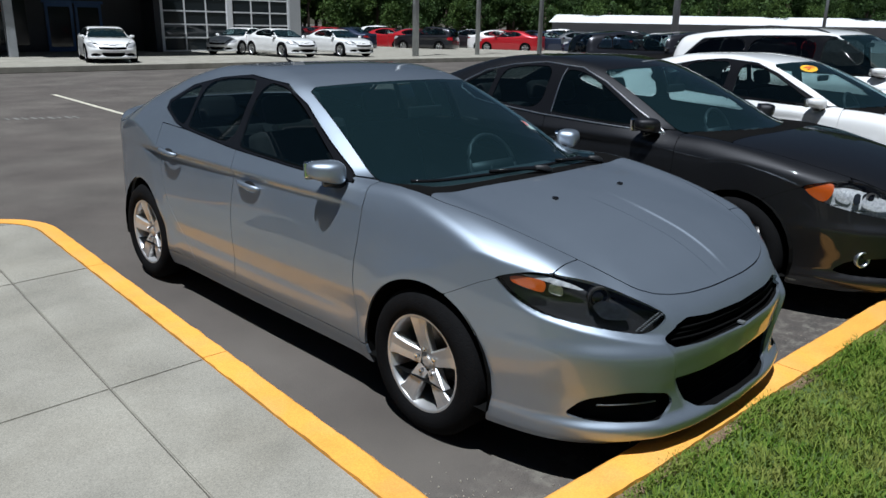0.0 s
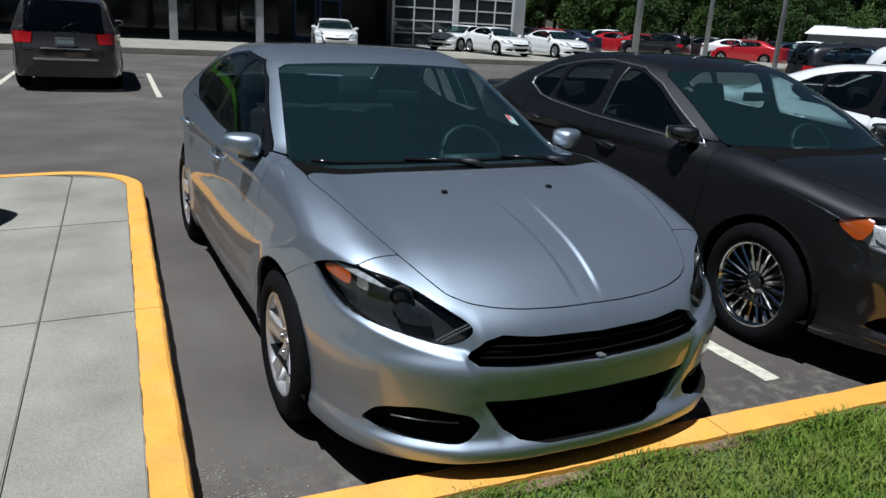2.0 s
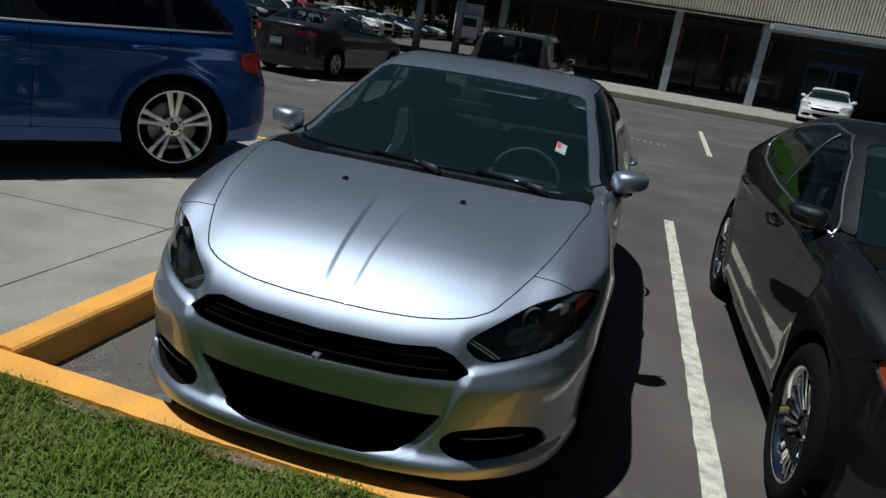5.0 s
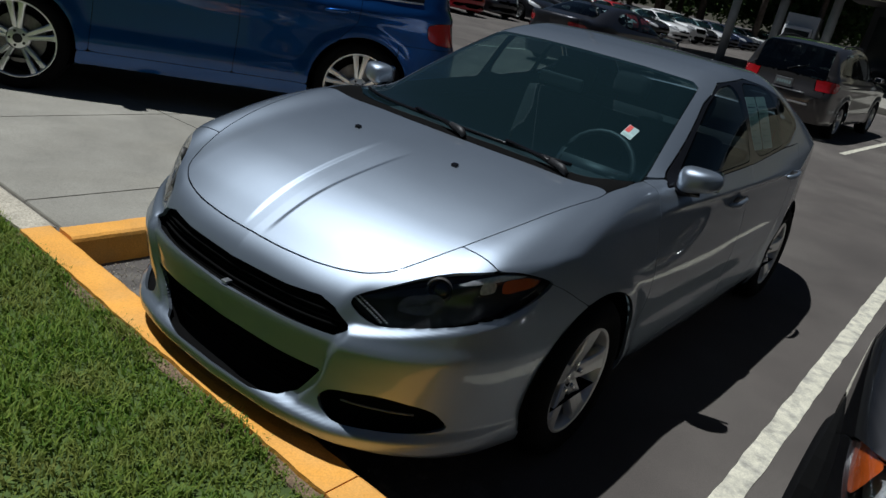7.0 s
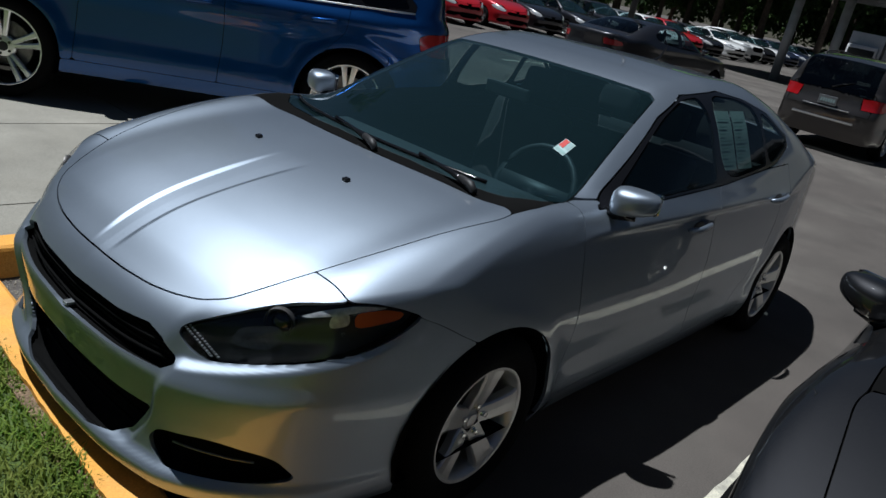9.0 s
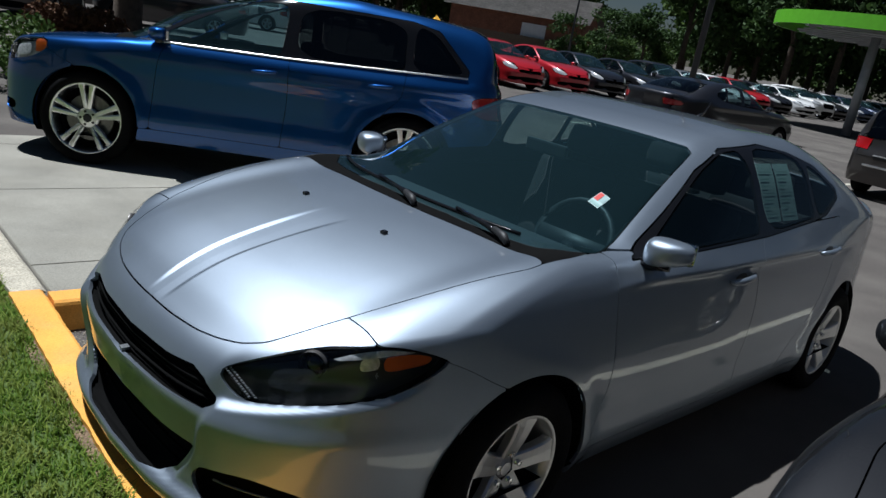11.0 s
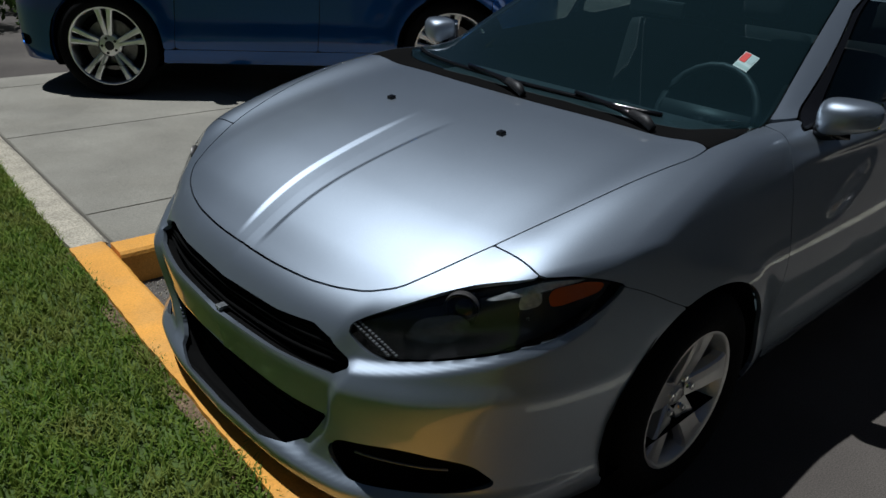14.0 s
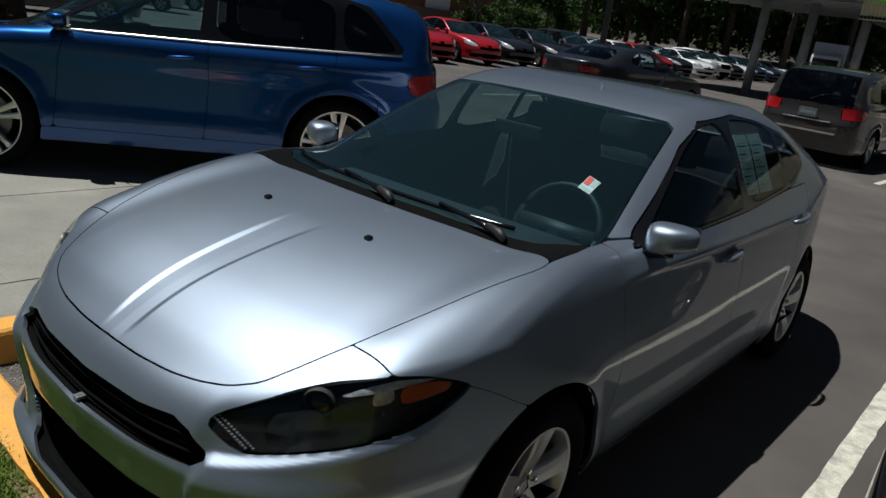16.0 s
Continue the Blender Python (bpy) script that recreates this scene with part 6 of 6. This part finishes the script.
# ---- house and fence ----
house = empty("house", pose(2.07 + 60 * math.sin(radians(-41.5)), -0.8 + 60 * math.cos(radians(-41.5)), 0, 0, 0, 28), label="brick house with a low gabled roof behind the fence", category="house")
part("wall", boxes((-5.0, -3.5, 0, 5.0, 3.5, 3.3)), "brick", house)
bm = bmesh.new()
v = [bm.verts.new(p) for p in ((-5.5, -3.9, 3.2), (5.5, -3.9, 3.2), (5.5, 3.9, 3.2), (-5.5, 3.9, 3.2), (-5.5, 0, 5.0), (5.5, 0, 5.0))]
for f in ((0, 1, 5, 4), (2, 3, 4, 5)):
    bm.faces.new([v[i] for i in f])
bmesh.ops.solidify(bm, geom=bm.faces[:], thickness=0.18)
part("roof", bm, "shingle", house)
bm = bmesh.new()
for x in (-5.0, 5.0):
    bm.faces.new([bm.verts.new(p) for p in ((x, -3.5, 3.3), (x, 3.5, 3.3), (x, 0, 4.85))])
part("gable", bm, "brick", house)
part("window", boxes((0.6, -3.56, 1.6, 2.4, -3.5, 2.7)), "whiteframe", house)
part("porch_roof", boxes((0.2, -5.4, 1.55, 4.6, -3.5, 1.75)), "shingle", house)
fence = empty("fence", label="weathered board fence behind the parked rows", category="fence")
pa, pb = Vector((2.07 + 44 * math.sin(radians(-52)), -0.8 + 44 * math.cos(radians(-52)), 0)), Vector((2.07 + 56 * math.sin(radians(-33)), -0.8 + 56 * math.cos(radians(-33)), 0))
nb = 110
for i in range(nb):
    p = pa.lerp(pb, i / nb)
    q = pa.lerp(pb, (i + 0.94) / nb)
    bm = bmesh.new()
    h = 1.75 + 0.03 * math.sin(i * 2.3)
    box(bm, 0, -0.012, 0, (q - p).length, 0.012, h)
    ob = part("board", bm, "fence", fence)
    ob.matrix_local = Matrix.Translation(p) @ pose(0, 0, 0, 0, 0, math.degrees(math.atan2(q.y - p.y, q.x - p.x)))
# long white shed
shed = empty("shed", pose(74, 33, 0, 0, 0, -62), label="long low white metal shed at the wood's edge", category="shed")
part("wall", boxes((-20, -4, 0, 20, 4, 2.3)), "wall_grey", shed)
bm = bmesh.new()
v = [bm.verts.new(p) for p in ((-20.3, -4.4, 2.25), (20.3, -4.4, 2.25), (20.3, 4.4, 2.25), (-20.3, 4.4, 2.25), (-20.3, 0, 3.1), (20.3, 0, 3.1))]
for f in ((0, 1, 5, 4), (2, 3, 4, 5)):
    bm.faces.new([v[i] for i in f])
part("roof", bm, "whiteframe", shed)
# delivery truck
truck = empty("truck", pose(-13.2, 62, 0, 0, 0, 8), label="white box truck far behind the canopy", category="truck")
part("box_body", boxes((-1.2, 1.8, 0.9, 1.2, 7.5, 3.4), bevel=0.05), "white", truck)
part("cab", boxes((-1.05, 0, 0.5, 1.05, 1.75, 2.5), bevel=0.2), "white", truck, smooth=True)
part("windscreen", boxes((-0.9, -0.02, 1.5, 0.9, 0.05, 2.2), bevel=0.02), "window", truck)
for x in (-0.95, 0.95):
    for y in (0.9, 6.0):
        bm = bmesh.new()
        lathe(bm, [(0.25, -0.14), (0.45, -0.14), (0.45, 0.14), (0.25, 0.14)], 18, pose(x, y, 0.45))
        part("wheel", bm, "tyre", truck)

# ---- trees ----
def crown_mesh(seed, height, spread, n, leaf, low=0.25, pine=False):
    """Leaves on many uneven clumps."""
    g = np.random.default_rng(seed)
    nc = 26
    cz = g.uniform(low, 1.0, nc) * height
    lim = spread * np.sqrt(np.clip(1.05 - ((cz / height - 0.55) / 0.55) ** 2, 0.08, 1))
    ang, rad = g.uniform(0, 6.283, nc), lim * np.sqrt(g.random(nc)) * 0.9
    C = np.stack([rad * np.cos(ang), rad * np.sin(ang), cz], -1)
    R_ = g.uniform(0.28, 0.55, nc) * spread
    k = g.integers(0, nc, n)
    d = g.normal(size=(n, 3))
    d /= np.linalg.norm(d, axis=1, keepdims=True)
    p = C[k] + d * (R_[k] * g.uniform(0.55, 1.1, n))[:, None] * [1, 1, 0.75]
    a, b = g.normal(size=(n, 3)), g.normal(size=(n, 3))
    a /= np.linalg.norm(a, axis=1, keepdims=True)
    b = np.cross(a, b)
    b /= np.linalg.norm(b, axis=1, keepdims=True)
    s_ = leaf * g.uniform(0.6, 1.3, n)[:, None]
    V = np.stack([p - a * s_, p + b * s_ * 0.5, p + a * s_, p - b * s_ * 0.5], 1).reshape(-1, 3)
    me = bpy.data.meshes.new("crown")
    me.from_pydata(V.tolist(), [], (np.arange(n)[:, None] * 4 + [0, 1, 2, 3]).tolist())
    return me, C


def tree(seed, height, spread, n=2600, leaf=0.32, leaf_key="leaf", low=0.25, words="leafy green broad-leaved tree at the edge of the wood"):
    root = empty("tree", label=words, category="tree", group="trees round the car park")
    me, C = crown_mesh(seed, height, spread, n, leaf, low)
    part("crown", me, leaf_key, root)
    bm = bmesh.new()
    r = height * 0.02 + 0.05
    tube(bm, [(0, 0, 0), (0.05, 0.02, height * 0.35), (0.0, 0.1, height * 0.8)], [r, r * 0.75, r * 0.25], 8)
    part("trunk", bm, "bark", root, smooth=True)
    for c in C[::7]:
        bm = bmesh.new()
        h0 = max(0.2 * height, c[2] * 0.55)
        tube(bm, [(0.03, 0.03, h0), (c[0] * 0.5, c[1] * 0.5, (h0 + c[2]) / 2 + 0.1), tuple(c)], [r * 0.45, r * 0.3, r * 0.1], 5)
        part("limb", bm, "bark", root)
    return root


TREES = [tree(11, 10, 3.4), tree(12, 12, 3.8, 3000, leaf_key="leaf_dark"), tree(13, 8.5, 3.6, 2400, 0.28), tree(14, 14, 3.6, 3200, 0.34, "leaf_dark", 0.35)]
rng = random.Random(9)
k = 0
spots = []
for az in np.arange(26, 84, 1.25):
    spots.append((az + rng.uniform(-0.5, 0.5), 84 + rng.uniform(-3, 3), 0.5))
    spots.append((az + rng.uniform(-0.5, 0.5), 92 + rng.uniform(-6, 6), 0.9))
    spots.append((az + rng.uniform(-0.5, 0.5), 106 + rng.uniform(-6, 6), 1.15))
for az in np.arange(-80, -8, 1.75):
    tall = 0.34 if -37.0 < az < -29.8 else 1.0
    spots.append((az + rng.uniform(-0.4, 0.4), 70 + rng.uniform(-5, 5), tall * 0.9))
    spots.append((az + rng.uniform(-0.4, 0.4), 84 + rng.uniform(-5, 5), tall * 1.1))
for az in np.arange(-8, 26, 2.4):
    spots.append((az, 96 + rng.uniform(-5, 5), 1.0))
for az in (-35.6, -34.2, -33.0, -31.6, -30.2, -37.2):
    spots.append((az, 50 + rng.uniform(-2, 2), 0.30))
for az, d, f in spots:
    i = k % 4
    m = pose(1.0 + d * math.sin(radians(az)), -1.0 + d * math.cos(radians(az)), 0, 0, 0, rng.uniform(0, 360)) @ Matrix.Scale(f * rng.uniform(0.85, 1.15), 4)
    if k < 4:
        TREES[i].matrix_world = m
    else:
        c = copy_thing(TREES[i], m)
        c.scale = m.to_scale()
    k += 1
# woods behind the camera, which the glass and paint mirror
for az in np.arange(95, 268, 6.5):
    d = 30 + rng.uniform(-4, 4)
    m = pose(1.0 + d * math.sin(radians(az)), -1.0 + d * math.cos(radians(az)), 0, 0, 0, rng.uniform(0, 360))
    c = copy_thing(TREES[k % 4], m)
    c.scale = (0.9,) * 3
    k += 1

# ---- planting bed left of the island ----
bed = part("planting_bed", boxes((-11.5, 0.25, 0.0, KXL - 0.02, 4.4, KH + 0.02), bevel=0.02), "mulch")
bed.matrix_world = TILT @ LOT @ bed.matrix_world
(tagged(bed, "reddish bark mulch bed beside the island", "planting bed", kind="structure"))


def shrub(x, y, z, size, seed, leaf_key, words, squash=1.0):
    root = empty("shrub", pose(x, y, z), label=words, category="shrub", group="shrubs in the bed")
    g = np.random.default_rng(seed)
    n = 900
    d = g.normal(size=(n, 3))
    d /= np.linalg.norm(d, axis=1, keepdims=True)
    p = d * (size * (0.6 + 0.45 * g.random(n)))[:, None] * [1, 1, 0.8 * squash] + [0, 0, size * 0.75 * squash]
    a, b = g.normal(size=(n, 3)), g.normal(size=(n, 3))
    a /= np.linalg.norm(a, axis=1, keepdims=True)
    b = np.cross(a, b)
    b /= np.linalg.norm(b, axis=1, keepdims=True)
    s_ = 0.05 * size / 0.5
    V = np.stack([p - a * s_, p + b * s_ * 0.5, p + a * s_, p - b * s_ * 0.5], 1).reshape(-1, 3)
    V[:, 2] = np.maximum(V[:, 2], 0.02)
    me = bpy.data.meshes.new("foliage")
    me.from_pydata(V.tolist(), [], (np.arange(n)[:, None] * 4 + [0, 1, 2, 3]).tolist())
    part("foliage", me, leaf_key, root)
    bm = bmesh.new()
    for i in range(5):
        t = i * 1.26
        tube(bm, [(0, 0, 0), (size * 0.3 * math.cos(t), size * 0.3 * math.sin(t), size * 0.7 * squash)], [0.015, 0.006], 5)
    part("stems", bm, "bark", root)
    return root


for i, (x, y, s_) in enumerate(((-7.6, 1.9, 0.42), (-8.2, 3.0, 0.5), (-8.5, 1.2, 0.5), (-9.6, 2.2, 0.55))):
    shrub(x, y, 0.0, s_, 40 + i, "leaf", "green leafy shrub in the mulch bed")
for i in range(7):
    az, d = -74.2 + 0.55 * i, 17.5
    shrub(2.07 + d * math.sin(radians(az)), -0.8 + d * math.cos(radians(az)), 0.0, 0.5, 60 + i, "hedge", "reddish brown clipped hedge shrub", 1.0)
az, d = -69.4, 20
bm = bmesh.new()
tube(bm, [(0, 0, 0), (0, 0, 0.5), (0.05, 0, 6)], [0.42, 0.33, 0.26], 14)
t_ = empty("tree", pose(2.07 + d * math.sin(radians(az)), -0.8 + d * math.cos(radians(az)), 0), label="thick bare tree trunk beside the lane", category="tree")
part("trunk", bm, "bark", t_, smooth=True)
me, C = crown_mesh(77, 9, 3.0, 2000, 0.3, 0.6)
part("crown", me, "leaf_dark", t_)

# ---- finer parts of the neighbours ----
grown = lambda pts: tuple((a * FS.length / 4.64, b * 1.017) for a, b in pts)
lamp_inside(FS, dark_lamps, grown(((0.445, 0.822), (0.53, 0.812), (0.60, 0.783), (0.53, 0.722), (0.47, 0.702), (0.44, 0.76))), grown(((0.345, 0.70), (0.355, 0.79), (0.425, 0.80), (0.425, 0.72))), FS.lamp, False, "clearlamp",
            extra=((grown(((0.18, 0.68), (0.21, 0.74), (0.30, 0.775), (0.31, 0.70), (0.24, 0.672))), "clearlamp"), (grown(((0.12, 0.640), (0.21, 0.650), (0.42, 0.690), (0.50, 0.722), (0.42, 0.700), (0.22, 0.662))), "chrome"), (grown(((0.31, 0.71), (0.32, 0.775), (0.345, 0.78), (0.345, 0.70))), "lampdark")))
lamp_inside(ES, blue_lamps, ((0.44, 0.985), (0.55, 0.985), (0.53, 0.90), (0.44, 0.86)), ((0.20, 0.82), (0.22, 0.92), (0.38, 0.95), (0.38, 0.84)), ES.lamp, False, "clearlamp")


def window_strip(s, pts, r, parent, key="brightwork"):
    for sd in (1, -1):
        bm = bmesh.new()
        strip(bm, s, pts, sd, r, 0.003)
        part("window_strip", bm, key, parent, smooth=True)


def fine(pts, n=6):
    out = []
    for a, b in zip(pts, pts[1:]):
        out += [(a[0] + (b[0] - a[0]) * i / n, a[1] + (b[1] - a[1]) * i / n) for i in range(n)]
    return out + [pts[-1]]


window_strip(FS, fine(FS.trim + FS.trim[:1]), 0.0065, dark_car)
window_strip(ES, fine(ES.trim[:3]), 0.009, blue_car)
for sd in (1, -1):
    bm = bmesh.new()
    strip(bm, FS, fine([(2.52, 1.06), (2.54, 1.38)]), sd, 0.003, 0.003)
    part("pillar_strip", bm, "brightwork", dark_car)
# yellow stickers in windscreens
def sticker(s, x, y, rx, ry, parent):
    bm = bmesh.new()
    c = bm.verts.new((x, y, on_top(s, abs(x), y) + 0.003))
    r = [bm.verts.new((x + rx * math.cos(t), y + ry * math.sin(t), on_top(s, abs(x + rx * math.cos(t)), y + ry * math.sin(t)) + 0.003)) for t in np.linspace(0, 2 * math.pi, 25)[:-1]]
    for a, b in zip(r, r[1:] + r[:1]):
        bm.faces.new((c, a, b))
    ob = part("sticker", bm, "yellow", parent, "yellow oval price sticker")
    zf = lambda a, b: on_top(s, abs(a), b) + 0.003
    across = Vector((0.1, 0, zf(x + 0.05, y) - zf(x - 0.05, y))).normalized()
    up_ = Vector((0, 0.1, zf(x, y + 0.05) - zf(x, y - 0.05))).normalized()
    face = across.cross(up_).normalized()
    up_ = face.cross(across)
    text = bpy.data.curves.new("year", "FONT")
    text.body, text.size, text.align_x, text.align_y, text.extrude = "2015", ry * 1.15, "CENTER", "CENTER", 0.0015
    tmp = bpy.data.objects.new("year", text)
    me = tmp.to_mesh().copy()
    bpy.data.objects.remove(tmp)
    at = Vector((x, y, zf(x, y))) + face * 0.007
    me.transform(Matrix(((across[0], up_[0], face[0], at[0]), (across[1], up_[1], face[1], at[1]), (across[2], up_[2], face[2], at[2]), (0, 0, 0, 1))))
    part("year_print", me, "redink", ob, "dark red year figures")
sticker(WS, -0.30, 2.02, 0.13, 0.07, white_car)
# roof rails
for car, s, x, key in ((white_van, VS, 0.62, "dark"), (grey_van, JS, 0.58, "dark")):
    for sd in (1, -1):
        bm = bmesh.new()
        pts = [(sd * x, y, on_top(s, x, y) + h) for y, h in ((2.5, -0.01), (2.66, 0.026), (3.3, 0.032), (3.95, 0.026), (4.12, -0.01))]
        tube(bm, pts, 0.014, 8)
        part("roof_rail", bm, key, car, smooth=True)
# rear of the grey-brown car: wiper, plate, bright strip
def plate(s, z, root):
    y = s.length + 0.015
    ob = part("number_plate", boxes((-0.155, y - 0.03, z, 0.155, y + 0.0, z + 0.15), bevel=0.006), "lampgrey", root)
    for k in range(6):
        part("print_bar", boxes((-0.125 + 0.043 * k, y + 0.001, z + 0.045, -0.125 + 0.043 * k + 0.026, y + 0.003, z + 0.105)), "greyink", ob)
plate(JS, 0.80, grey_van)
plate(BS, 0.62, black_car)
yr = JS.length
part("bright_strip", boxes((-0.40, yr - 0.06, 0.752, 0.40, yr + 0.004, 0.770), bevel=0.004), "brightwork", grey_van)
part("bumper_strip", boxes((-0.52, yr - 0.06, 0.560, 0.52, yr + 0.012, 0.592), bevel=0.006), "brightwork", grey_van)
bm = bmesh.new()
tube(bm, [(0.04, yr - 0.085, 1.10), (-0.10, yr - 0.10, 1.17), (-0.30, yr - 0.13, 1.24)], [0.018, 0.010, 0.006], 8)
part("rear_wiper", bm, "gloss", grey_van, smooth=True)
# yellow roof marker
mk = empty("roof_marker", pose(-16.8, 16.2, 1.44, 0, 0, 20), label="bright yellow pyramid marker on a car roof", category="marker")
bm = bmesh.new()
bmesh.ops.create_cone(bm, cap_ends=True, segments=4, radius1=0.5, radius2=0.0, depth=0.45, matrix=pose(0, 0, 0.22))
part("pyramid", bm, "yellow", mk)

# round fog lamps with bright rings in the charcoal car's bumper
for sd in (1, -1):
    x, z = 0.70, 0.40
    y = on_front(FS, x, z)
    m = pose(sd * x, y, z) @ pose(0, 0, 0, 0, 0, -90 + sd * 28)
    bm = bmesh.new()
    lathe(bm, [(0.046, -0.02), (0.050, 0.006), (0.044, 0.010), (0.037, 0.004), (0.036, -0.02)], 28, m)
    ring = part("fog_lamp", bm, "brightwork", dark_car, smooth=True)
    bm = bmesh.new()
    lathe(bm, [(0.037, -0.006), (0.02, 0.0), (0.0, 0.002)], 24, m)
    part("lens", bm, "gloss", ring, smooth=True)
